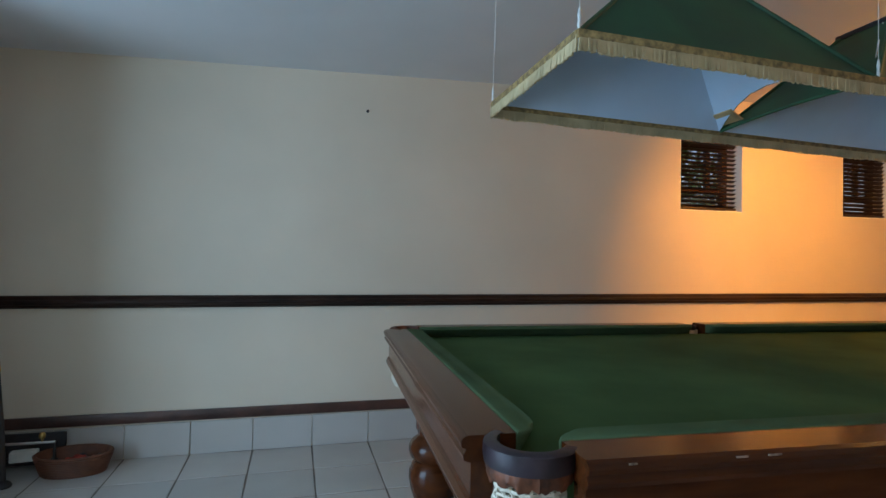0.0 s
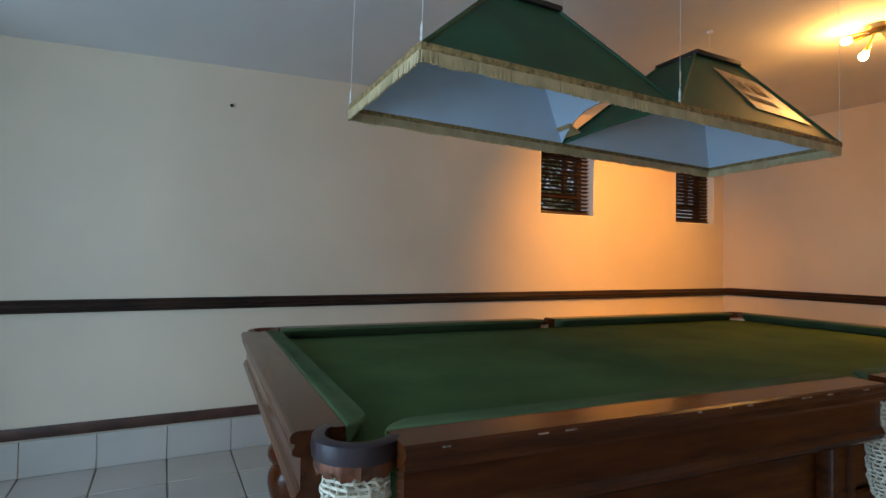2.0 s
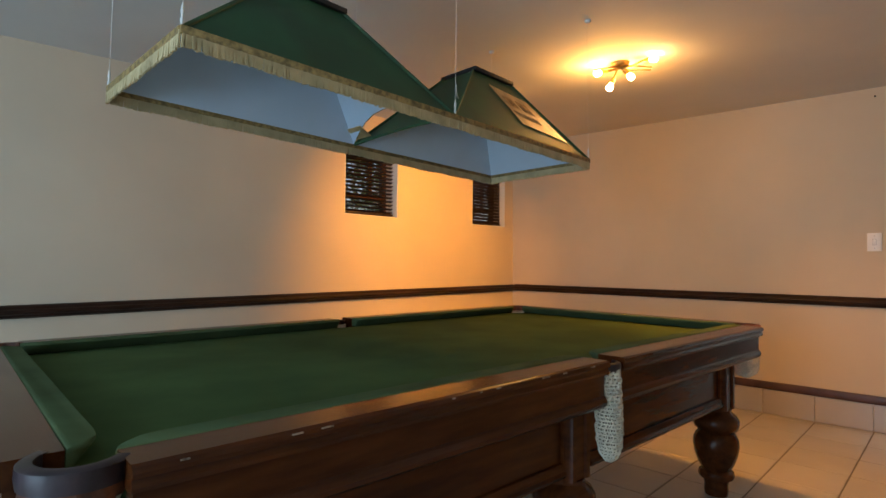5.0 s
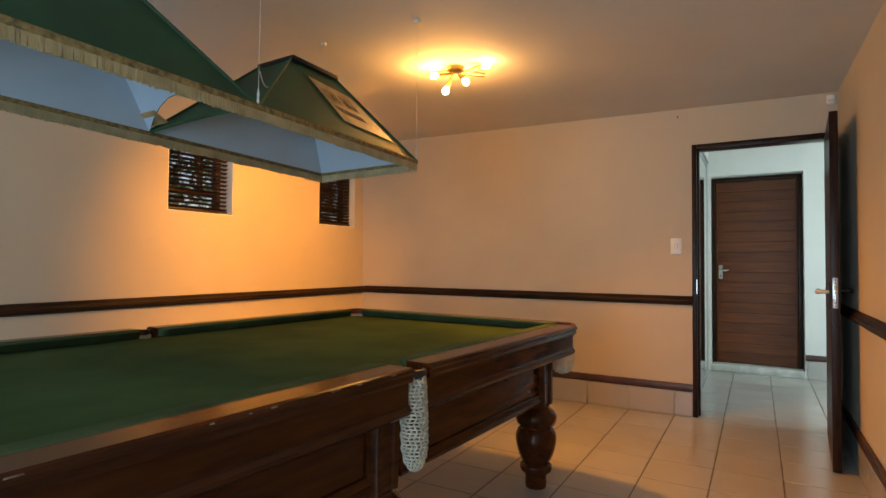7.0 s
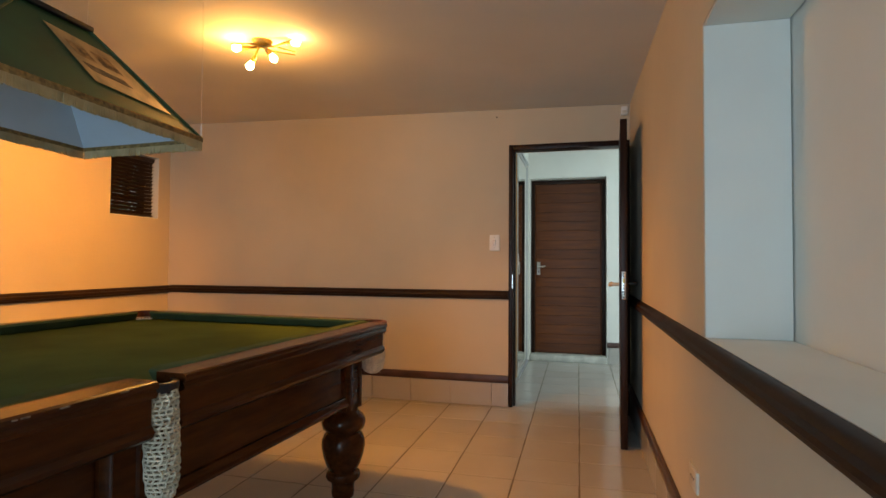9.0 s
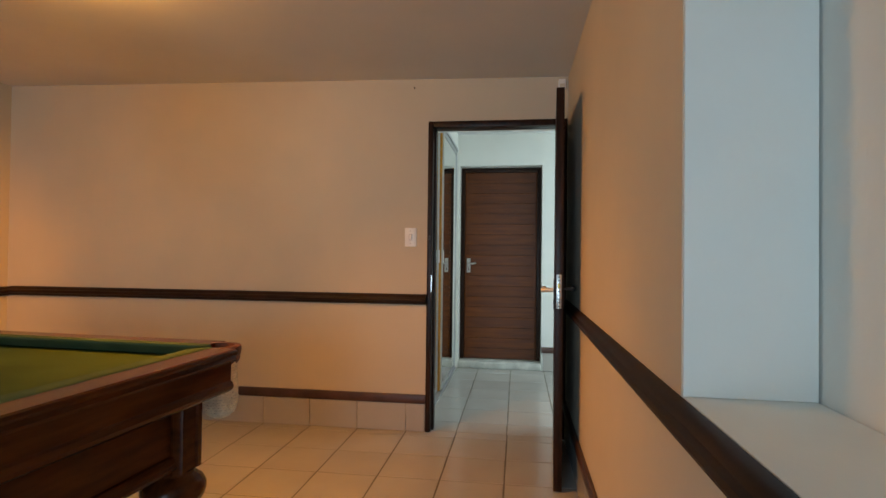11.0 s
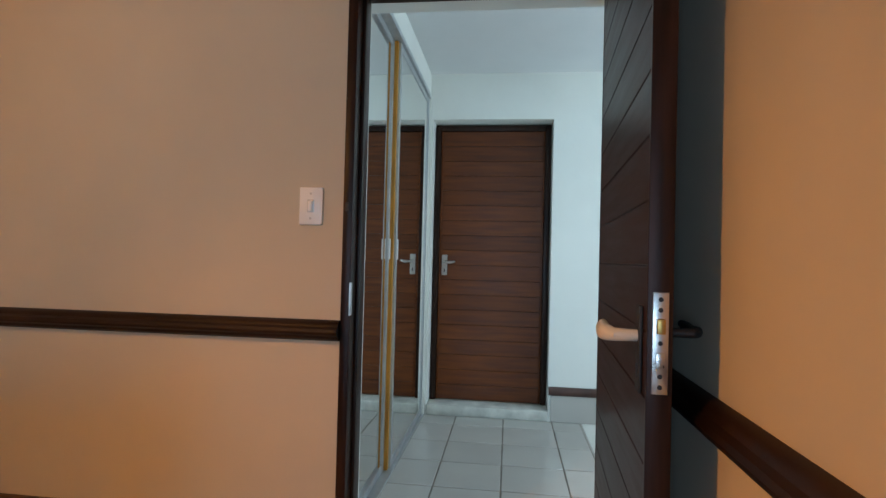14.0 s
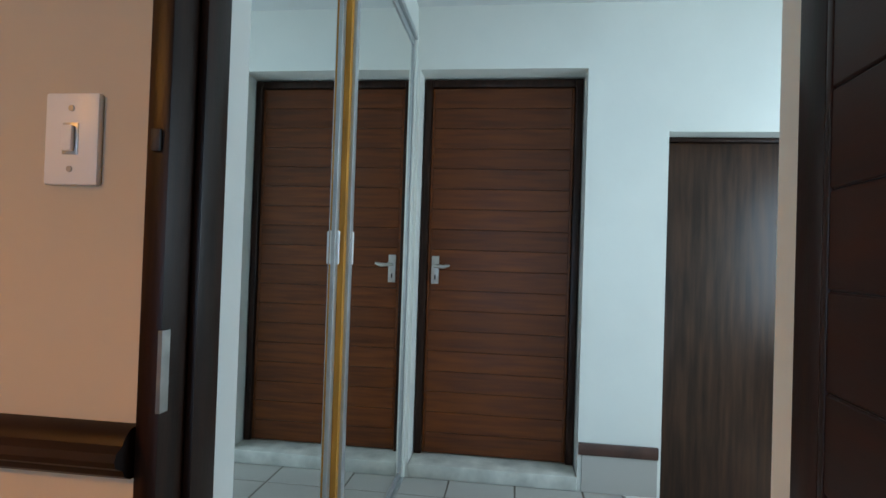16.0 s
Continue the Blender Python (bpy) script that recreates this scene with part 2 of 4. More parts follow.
def wall(name, axis, face, back, u0, u1, z0, z1, holes, mat, label):
    """axis 'x': the wall stands at x = face; 'y': at y = face. holes: (u0, u1, z0, z1)."""
    us = sorted({u0, u1, *[h for o in holes for h in o[:2]]})
    zs = sorted({z0, z1, *[h for o in holes for h in o[2:]]})

    def place(u, d, z):
        w = back if d else face
        return (w, u, z) if axis == "x" else (u, w, z)

    bm = slab_with_holes(us, zs, lambda u, z: not any(o[0] < u < o[1] and o[2] < z < o[3] for o in holes), place)
    ob = part(name, bm, mat, deg=20)
    return tagged(ob, label, "wall", kind="structure")


# ---------------------------------------------------------------- the plan
XD, XD2 = 5.29, 5.52          # door wall: room face, passage face
YW, YW2 = 3.655, 3.89          # wall with the two small windows
YR = -0.50       # wall with the niche
XL = -2.40                    # end of the room with the glazed doors
TOP = 2.62
WIN = [(3.055, 3.62, 1.535, 2.10), (4.61, 5.15, 1.535, 2.10)]
DY0, DY1, DZ = -0.462, 0.395, 2.058   # clear opening of the inner door
NX0, NX1, NZ0, NZ1, NY = 0.15, 2.775, 0.906, 1.904, -0.745
HX = 7.45                     # end wall of the passage
HY = 0.47                     # face of the mirror doors
HTOP = 2.50
PITCH = 0.34


def ceiling_z(x, y):
    return 2.22 + 0.031 * x + 0.016 * y


wall("wall_north", "y", YW, YW2, XL - 0.2, XD2, -0.3, TOP, WIN, PAINT, "cream painted wall with two small high windows")
wall("wall_east", "x", XD, XD2, YR, YW, -0.3, TOP, [(DY0 - 0.034, DY1 + 0.034, -0.3, DZ + 0.042)], PAINT, "cream painted wall with an open doorway")
wall("wall_west", "x", XL, XL - 0.2, YR, YW, -0.3, TOP, [(0.15, 1.95, -0.001, 2.1)], PAINT, "cream painted end wall with glazed garden doors")
wall("wall_south", "y", YR, NY, XL - 0.2, XD, -0.3, TOP, [(NX0, NX1, NZ0, NZ1)], PAINT, "cream painted wall with a deep niche")
niche = slab_with_holes([XL - 0.2, XD], [-0.3, TOP], lambda u, z: True, lambda u, d, z: (u, NY - 0.004 - 0.16 * d, z))
tagged(part("niche_back", niche, WHITE), "white painted back of the wall niche", "wall", kind="structure")
liner = thing("niche_lining", (NX0 + NX1) / 2, YR, NZ0, "white painted lining and shelf of the wall niche", "niche")
liner["kind"] = "structure"
ox, oy, oz = (NX0 + NX1) / 2, YR, NZ0
part("shelf", box(NX0 - ox, NX1 - ox, NY - oy + 0.001, -0.002, 0.001, 0.008), WHITE, liner)
part("jamb", box(NX1 - ox - 0.008, NX1 - ox - 0.001, NY - oy + 0.001, -0.002, 0.009, NZ1 - oz - 0.009), WHITE, liner)
part("jamb", box(NX0 - ox + 0.001, NX0 - ox + 0.008, NY - oy + 0.001, -0.002, 0.009, NZ1 - oz - 0.009), WHITE, liner)
part("head", box(NX0 - ox, NX1 - ox, NY - oy + 0.001, -0.002, NZ1 - oz - 0.008, NZ1 - oz - 0.001), WHITE, liner)

# sloping ceiling of the room
bm = bmesh.new()
low, high = [], []
for x, y in ((XL - 0.1, NY), (XD + 0.1, NY), (XD + 0.1, YW + 0.1), (XL - 0.1, YW + 0.1)):
    low.append(bm.verts.new((x, y, ceiling_z(x, y))))
    high.append(bm.verts.new((x, y, TOP + 0.12)))
bm.faces.new(low)
bm.faces.new(high[::-1])
for i in range(4):
    bm.faces.new((low[i], low[(i + 1) % 4], high[(i + 1) % 4], high[i]))
tagged(part("ceiling", bm, CEIL), "smooth off-white painted ceiling", "ceiling", kind="structure")

# floor slabs: room and upper passage level, and the lower level beyond a step
tagged(part("floor", box(XL - 0.2, HX + 0.4, -0.655, YW2, -0.3, -0.0022), GROUT), "pale glazed square floor tiles with grey joints", "floor", kind="structure")
floor_ob = bpy.data.objects["floor"]
tagged(part("passage_floor", box(XD2 - 0.2, HX + 0.4, -2.6, -0.656, -0.5, -0.20), TILE), "lower tiled passage floor one step down", "floor", kind="structure")

# passage walls and ceiling
wall("passage_wall_east", "x", HX, HX + 0.3, -2.6, HY + 0.4, -0.5, 2.7,
     [(-0.43, 0.446, -0.001, 2.162), (-1.62, -0.835, -0.2, 1.835)], WHITE, "white painted passage end wall with two doorways")
wall("passage_wall_south", "y", -2.45, -2.6, XD2 - 0.1, HX, -0.5, 2.7, [(5.7, 7.1, 0.75, 2.1)], WHITE, "white passage wall with a window")
wall("passage_wall_west", "x", XD2, XD2 - 0.2, -2.45, NY - 0.17, -0.5, 2.7, [], WHITE, "white painted passage wall")
tagged(part("passage_lining", slab_with_holes([NY - 0.17, DY0 - 0.034, DY1 + 0.034, 1.2], [-0.3, DZ + 0.042, 2.7],
            lambda u, z: not (DY0 < u < DY1 and z < DZ), lambda u, d, z: (XD2 + 0.003 + 0.012 * d, u, z)), WHITE),
       "white plaster on the passage side of the wall", "wall", kind="structure")
tagged(part("passage_ceiling", box(XD2 - 0.02, HX + 0.02, -2.5, 1.2, HTOP, HTOP + 0.14), CEIL), "white painted passage ceiling", "ceiling", kind="structure")
wall("wardrobe_back_wall", "y", 1.1, 1.2, XD2, HX + 0.3, -0.3, 2.7, [], WHITE, "white wall behind the wardrobe")
wall("outer_end_wall", "x", HX + 0.55, HX + 0.7, -2.6, 1.2, -0.5, 2.7, [], WHITE, "plain wall behind the passage doors")

# ---------------------------------------------------------------- dado rails, skirting strips
DADO = [(0, 0), (0.016, 0.002), (0.026, 0.009), (0.030, 0.018), (0.043, 0.026), (0.046, 0.034), (0.043, 0.044), (0.032, 0.051), (0.028, 0.060), (0.016, 0.069), (0, 0.071)]
STR = [(0, 0), (0.016, 0.0), (0.018, 0.004), (0.018, 0.050), (0.014, 0.058), (0, 0.058)]


def run(name, profile, a, b, out, z, mat, label, category, drop=0.0):
    bm = sweep(profile, (*a, z - drop), (*b, z), (*out, 0))
    return tagged(part(name, bm, mat, deg=30), label, category, kind="structure")


for nm, prof, z, mat, lab, cat in (("dado_rail", DADO, 0.855, RAIL, "dark moulded timber dado rail", "dado rail"),
                                   ("skirting_strip", STR, 0.190, STRIP, "dark brown timber strip above tiled skirting", "skirting")):
    low, lift = (0.006, 0.010) if nm == "dado_rail" else (0.0, -0.012)
    run(nm, prof, (XL, YW - 0.001), (XD - 0.001, YW - 0.001), (0, -1), z - low, mat, lab, cat, lift)
    run(nm, prof, (XD - 0.001, DY1 + 0.0345), (XD - 0.001, YW - 0.04), (-1, 0), z, mat, lab, cat)
    run(nm, prof, (XL, YR + 0.001), (XD - 0.001, YR + 0.001), (0, 1), z - 2 * low, mat, lab, cat)
run("skirting_strip", STR, (HX - 0.001, -0.82), (HX - 0.001, -0.432), (-1, 0), 0.190, STRIP, "dark brown timber strip above tiled skirting", "skirting")

# ---------------------------------------------------------------- inner door frame and open leaf
fr = thing("door_frame", XD, (DY0 + DY1) / 2, 0, "dark stained timber door frame around an open doorway", "door frame")
fr["kind"] = "structure"
mid = (DY0 + DY1) / 2
wid = (DY1 - DY0) / 2
for s, nm in ((1, "jamb"), (-1, "jamb")):
    a, b = sorted((s * wid, s * (wid + 0.0335)))
    part(nm, box(-0.012, 0.115, a, b, 0, DZ + 0.0415, 0.003), DARK, fr)
    a, b = sorted((s * (wid - 0.013), s * wid))
    part("door_stop", box(0.048, 0.112, a, b, 0, DZ - 0.001, 0.002), DARK, fr)
part("head", box(-0.010, 0.113, -wid + 0.001, wid - 0.001, DZ, DZ + 0.041, 0.003), DARK, fr)
for s in (1, -1):
    a, b = sorted((s * (wid + 0.018), s * (wid + 0.033)))
    part("plaster_reveal", box(0.1155, XD2 - XD + 0.002, a, b, 0, DZ + 0.018), WHITE, fr, "white plaster reveal")
part("plaster_reveal", box(0.1155, XD2 - XD + 0.002, -wid - 0.017, wid + 0.017, DZ + 0.019, DZ + 0.040), WHITE, fr, "white plaster reveal")
part("strike_plate", box(-0.0135, 0.004, wid - 0.002, wid + 0.004, 0.945, 1.055), CHROME, fr, "steel strike plate")


part("keeper", box(-0.018, -0.0125, wid + 0.010, wid + 0.024, 1.295, 1.325, 0.002), BLACK, fr, "small black iron keeper")


def boarded_leaf(name, width, height, label, wood, edge):
    """A door leaf of horizontal boards between edge lippings; origin at the hinge's foot, width along +x, thickness along y from 0 to 0.042."""
    ob = thing(name, 0, 0, 0, label, "door")
    lip = 0.012
    part("edge_lipping", box(0, lip, 0.0, 0.042, 0, height, 0.0015), edge, ob)
    part("edge_lipping", box(width - lip, width, 0.0, 0.042, 0, height, 0.0015), edge, ob)
    part("core", box(lip, width - lip, 0.005, 0.037, 0.01, height - 0.01), BLACK, ob)
    n = 18
    step = height / n
    first = part("board", box(0, width - 2 * lip - 0.001, 0, 0.040, 0, step - 0.0018, 0.0022, 1), wood, ob, deg=10)
    for i in range(n):
        c = first if i == 0 else new("board", first.data)
        c.parent, c.location = ob, (lip + 0.0005, 0.001, i * step + 0.001)
    return ob


def lever_set(parent, x, z, side, ydir, mat_plate, mat_lever, length=0.11, stout=1.0):
    """Back plate, lever and keyhole on one face of a leaf; side: way the lever points, ydir: the face's outward way."""
    y = 0.0 if ydir < 0 else 0.042
    a, b = sorted((y, y + ydir * 0.006))
    plate = part("handle_plate", box(x - 0.021, x + 0.021, a, b, z - 0.10, z + 0.055, 0.002), mat_plate, parent, "steel handle plate")
    pts = [(x, y + ydir * 0.004, z), (x, y + ydir * 0.045, z), (x + side * 0.015, y + ydir * 0.056, z + 0.001), (x + side * 0.05, y + ydir * 0.058, z - 0.003),
           (x + side * length * 0.8, y + ydir * 0.056, z + 0.002), (x + side * length, y + ydir * 0.053, z + 0.006)]
    part("lever", tube(pts, lambda i: stout * (0.008, 0.009, 0.011, 0.011, 0.010, 0.007)[i], 12), mat_lever, plate)
    part("keyhole", box(x - 0.004, x + 0.004, *sorted((y + ydir * 0.004, y + ydir * 0.0075)), z - 0.075, z - 0.050), BLACK, plate)


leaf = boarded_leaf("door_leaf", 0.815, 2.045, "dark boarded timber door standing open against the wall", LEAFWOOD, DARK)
leaf.matrix_basis = pose(XD - 0.016, -0.416, 0.006, 0, 0, 180 - 3.4)
# steel lever, the warm wall's reflection put into its cream colour
lever_set(leaf, 0.755, 1.010, -1, -1, BLACK, CREAM, 0.12, 1.35)
lever_set(leaf, 0.755, 1.018, -1, 1, BLACK, BLACK, 0.11)
lockp = part("lock_plate", box(0.8145, 0.8185, 0.008, 0.034, 0.920, 1.092, 0.001), CHROME, leaf, "worn steel mortice lock plate")
part("latch_bolt", box(0.818, 0.828, 0.014, 0.028, 1.022, 1.048, 0.002), BRASS, lockp, "brass latch bolt")
part("dead_bolt", box(0.818, 0.8205, 0.014, 0.028, 0.962, 0.990, 0.001), CHROME, lockp)
for z in (0.932, 0.950, 1.006, 1.062, 1.080):
    part("screw", lathe([(0.0042, 0), (0.004, 0.001)], 10), BLACK, lockp).matrix_basis = pose(0.8186, 0.021, z, 0, 90, 0)

# door at the end of the passage
fr2 = thing("door_frame", HX + 0.14, 0.008, 0.075, "dark timber frame of the passage door", "door frame")
fr2["kind"] = "structure"
for s in (1, -1):
    a, b = sorted((s * 0.392, s * 0.432))
    part("jamb", box(0, 0.10, a, b, 0, 2.078, 0.003), DARK, fr2)
part("head", box(0.001, 0.099, -0.391, 0.391, 2.036, 2.077, 0.003), DARK, fr2)
tagged(part("door_sill", box(HX - 0.012, HX + 0.28, -0.429, 0.445, 0.0, 0.073, 0.008), CONCRETE), "pale painted raised door sill", "door sill", kind="structure")
leaf2 = boarded_leaf("passage_door", 0.778, 2.03, "closed varnished door of horizontal boards", DOORWOOD, DOORWOOD)
leaf2.matrix_basis = pose(HX + 0.20, -0.381, 0.079, 0, 0, 90)
lever_set(leaf2, 0.735, 1.035, -1, 1, CHROME, CHROME, 0.085)
wall_fill = box(HX + 0.29, HX + 0.30, -0.44, 0.45, 0.0, 2.18)
part("door_backing", wall_fill, DARK)
tagged(bpy.data.objects["door_backing"], "dark panel closing the doorway behind the door", "wall", kind="structure")

# plain dark door at the lower level
plain = thing("flush_door", HX + 0.12, -1.23, -0.2, "plain dark brown flush door in a white reveal", "door")
part("leaf", box(0.02, 0.062, -0.375, 0.375, 0.004, 2.006, 0.002), FLUSH, plain)
part("jamb", box(0, 0.09, -0.394, -0.378, 0, 2.034, 0.002), DARK, plain)
part("jamb", box(0, 0.09, 0.378, 0.394, 0, 2.034, 0.002), DARK, plain)
part("head", box(0, 0.09, -0.377, 0.377, 2.010, 2.033, 0.002), DARK, plain)

# ---------------------------------------------------------------- mirrored wardrobe
MX = 6.345
ward = thing("mirror_wardrobe", MX, HY, 0, "built-in wardrobe with aluminium-framed sliding mirror doors", "wardrobe")


def mirror_door(x0, x1, y0, y1, nm="sliding_door"):
    z0, z1 = 0.016, 2.30
    w = 0.036
    door = part(nm, box(x0 + 0.005, x1 - 0.005, y0 + 0.012, y1 - 0.002, z0 + 0.005, z1 - 0.005), ALU, ward)
    part("mirror", box(x0 + w, x1 - w, y0 + 0.007, y0 + 0.011, z0 + w, z1 - w), MIRROR, door, "clear mirror glass")
    part("side_profile", box(x0, x0 + w, y0, y1, z0, z1, 0.003), ALU, door)
    part("side_profile", box(x1 - w, x1, y0, y1, z0, z1, 0.003), ALU, door)
    part("edge_profile", box(x0 + w, x1 - w, y0 + 0.001, y1, z0, z0 + w, 0.003), ALU, door)
    part("edge_profile", box(x0 + w, x1 - w, y0 + 0.001, y1, z1 - w, z1, 0.003), ALU, door)
    return door


d1 = mirror_door(5.56 - MX, -0.013, 0.030, 0.056)
d2 = mirror_door(0.013, HX - 0.045 - MX, 0.0, 0.026)
part("pull", box(-0.038, -0.022, 0.022, 0.031, 1.13, 1.24, 0.003), PLASTIC, d1, "pale finger pull")
part("pull", box(0.020, 0.036, -0.008, 0.001, 1.13, 1.24, 0.003), PLASTIC, d2, "pale finger pull")
part("inner_post", box(-0.0125, 0.0125, 0.012, 0.068, 0.016, 2.30), PINE, ward, "orange pine post between the doors")
part("floor_track", box(5.54 - MX, HX - 0.04 - MX, -0.012, 0.068, 0.0, 0.012, 0.002), ALU, ward)
part("top_track", box(5.54 - MX, HX - 0.04 - MX, -0.012, 0.068, 2.305, 2.335, 0.002), ALU, ward)
part("fascia", box(5.54 - MX, HX - 0.002 - MX, -0.004, 0.055, 2.337, HTOP - 0.002), WHITE, ward, "white painted fascia board")
part("end_post", box(HX - 0.043 - MX, HX - 0.002 - MX, -0.010, 0.06, 0.0, 2.336, 0.002), WHITE, ward, "white painted end post")
part("carcass", box(5.54 - MX, HX - 0.002 - MX, 0.070, 0.55, 0.0, HTOP - 0.01), WHITE, ward)

# ---------------------------------------------------------------- windows with blinds


def window(i, x0, x1, z0, z1):
    cx = (x0 + x1) / 2
    hw, h = (x1 - x0) / 2, z1 - z0
    rev = thing("window_%d" % i, cx, YW, z0, "small window with white reveal and dark timber frame", "window")
    rev["kind"] = "structure"
    part("reveal_sill", box(-hw + 0.001, hw - 0.001, 0.002, 0.225, 0.001, 0.007), WHITE, rev)
    part("reveal_head", box(-hw + 0.001, hw - 0.001, 0.002, 0.225, h - 0.007, h - 0.001), WHITE, rev)
    for s in (1, -1):
        a, b = sorted((s * (hw - 0.001), s * (hw - 0.007)))
        part("reveal_side", box(a, b, 0.002, 0.225, 0.008, h - 0.008), WHITE, rev)
    f = part("window_frame", box(-hw + 0.008, -hw + 0.055, 0.15, 0.20, 0.009, h - 0.009, 0.003), DARK, rev)
    part("frame_side", box(hw - 0.055, hw - 0.008, 0.15, 0.20, 0.009, h - 0.009, 0.003), DARK, f)
    part("frame_rail", box(-hw + 0.056, hw - 0.056, 0.151, 0.199, 0.009, 0.055, 0.003), DARK, f)
    part("frame_rail", box(-hw + 0.056, hw - 0.056, 0.151, 0.199, h - 0.055, h - 0.009, 0.003), DARK, f)
    part("glazing_bar", box(-hw + 0.056, hw - 0.056, 0.155, 0.195, 0.16, 0.20, 0.003), DARK, f)
    part("glazing_bar", box(hw - 0.20, hw - 0.165, 0.155, 0.195, 0.201, h - 0.056, 0.003), DARK, f)
    g = part("pane", box(-hw + 0.05, hw - 0.05, 0.173, 0.177, 0.05, h - 0.05), GLASS, f)
    g.visible_shadow = False
    bl = thing("venetian_blind", cx, YW + 0.06, z0 + h - 0.01, "dark brown venetian blind with open slats", "blind", "blinds in the small windows")
    part("headrail", box(-hw + 0.012, hw - 0.016, -0.022, 0.022, -0.035, -0.002, 0.003), BLIND, bl)
    part("bottom_rail", box(-hw + 0.014, hw - 0.018, -0.014, 0.014, -h + 0.028, -h + 0.044, 0.003), BLIND, bl)
    n = 15
    prof = [(-0.0175, 0), (0, 0.003), (0.0175, 0), (0.0175, -0.0015), (0, 0.0015), (-0.0175, -0.0015)]
    bm = bmesh.new()
    rings = [[bm.verts.new((x, d, zz)) for d, zz in prof] for x in (-hw + 0.014, hw - 0.018)]
    for k in range(6):
        bm.faces.new((rings[0][k], rings[0][(k + 1) % 6], rings[1][(k + 1) % 6], rings[1][k]))
    bm.faces.new(rings[0])
    bm.faces.new(rings[1][::-1])
    first = part("slat", bm, BLIND, bl)
    z_top, z_bot = -0.05, -h + 0.055
    for k in range(n):
        o = first if k == 0 else new("slat", first.data)
        o.parent = bl
        o.matrix_basis = pose(0, 0, z_top + (z_bot - z_top) * k / (n - 1), -22 if i == 1 else -46, 0, 0)
    for x in (-hw * 0.6, hw * 0.6):
        part("ladder_cord", box(x - 0.001, x + 0.001, -0.0200, -0.0190, -h + 0.04, -0.03), BLIND, bl)


for i, w in enumerate(WIN):
    window(i + 1, *w)

# glazed garden doors in the end wall (behind the start of the walk)
gd = thing("garden_doors", XL - 0.1, 1.05, 0, "dark framed glazed garden doors", "door")
gd["kind"] = "structure"
for y in (-0.899, -0.30, 0.30, 0.899):
    part("stile", box(-0.03, 0.03, max(-0.899, y - 0.035), min(0.899, y + 0.035), 0, 2.09, 0.003), DARK, gd)
part("rail", box(-0.028, 0.028, -0.86, 0.86, 2.02, 2.09), DARK, gd)
part("rail", box(-0.028, 0.028, -0.86, 0.86, 0.0, 0.12), DARK, gd)
pn = part("pane", box(-0.003, 0.003, -0.87, 0.87, 0.11, 2.03), GLASS, gd)
pn.visible_shadow = False
# ---------------------------------------------------------------- billiard table
TCX, TCY, TZ = 2.159, 1.7235, 0.847
HLX, HLY = 1.5216, 0.842
table = thing("billiard_table", TCX, TCY, 0, "green baize billiard table in dark mahogany with six turned legs", "billiard table", rz=-3.58)
RW, CW, GAP, MGAP = 0.098, 0.053, 0.150, 0.044
BED = 0.806
corner_cut, e = 0.10, 0.10
bed = []
for qx, qy in ((-1, -1), (1, -1), (1, 1), (-1, 1)):
    pair = [(qx * (HLX - e - corner_cut), qy * (HLY - e)), (qx * (HLX - e), qy * (HLY - e - corner_cut))]
    bed += pair[::-1] if qx * qy > 0 else pair
    if qy == -1 and qx == -1:
        bed[-2:] = pair[::-1]
        bed += [(-0.055, -HLY + e), (-0.035, -HLY + e + 0.03), (0.035, -HLY + e + 0.03), (0.055, -HLY + e)]
    elif qx == 1 and qy == -1:
        bed[-2:] = pair
    elif qx == 1 and qy == 1:
        bed[-2:] = pair[::-1]
        bed += [(0.055, HLY - e), (0.035, HLY - e - 0.03), (-0.035, HLY - e - 0.03), (-0.055, HLY - e)]
    else:
        bed[-2:] = pair
part("bed_cloth", prism(bed, BED - 0.10, BED, 0.006), CLOTH, table, "green baize playing surface")
RPROF = [(0.0, -0.044), (0.0, 0.0), (RW - 0.012, 0.0), (RW - 0.004, -0.004), (RW, -0.012), (RW - 0.002, -0.020), (RW - 0.010, -0.023),
         (RW - 0.008, -0.028), (RW - 0.004, -0.034), (RW - 0.006, -0.042), (RW - 0.016, -0.046)]
APRON = [(0.0, -0.150), (0.0, -0.046), (0.040, -0.046), (0.040, -0.110), (0.046, -0.116), (0.052, -0.128), (0.048, -0.140), (0.036, -0.150)]


def straight(name, profile, a, b, out, mat, label=""):
    part(name, sweep(profile, (*a, TZ), (*b, TZ), (*out, 0)), mat, table, label, deg=18)


ix, iy = HLX - RW, HLY - RW
for s in (1, -1):
    for a, b in ((-HLX + GAP + 0.010, -MGAP), (MGAP, HLX - GAP - 0.010)):
        straight("rail", RPROF, (a, s * iy), (b, s * iy), (0, s), MAHOG)
    straight("rail", RPROF, (s * ix, -HLY + GAP), (s * ix, HLY - GAP), (s, 0), MAHOG_Y)
    straight("apron", APRON, (-HLX + 0.165, s * (HLY - 0.062)), (-0.045, s * (HLY - 0.062)), (0, s), MAHOG)
    straight("apron", APRON, (0.045, s * (HLY - 0.062)), (HLX - 0.165, s * (HLY - 0.062)), (0, s), MAHOG)
    straight("apron", APRON, (s * (HLX - 0.062), -HLY + 0.165), (s * (HLX - 0.062), HLY - 0.165), (s, 0), MAHOG_Y)


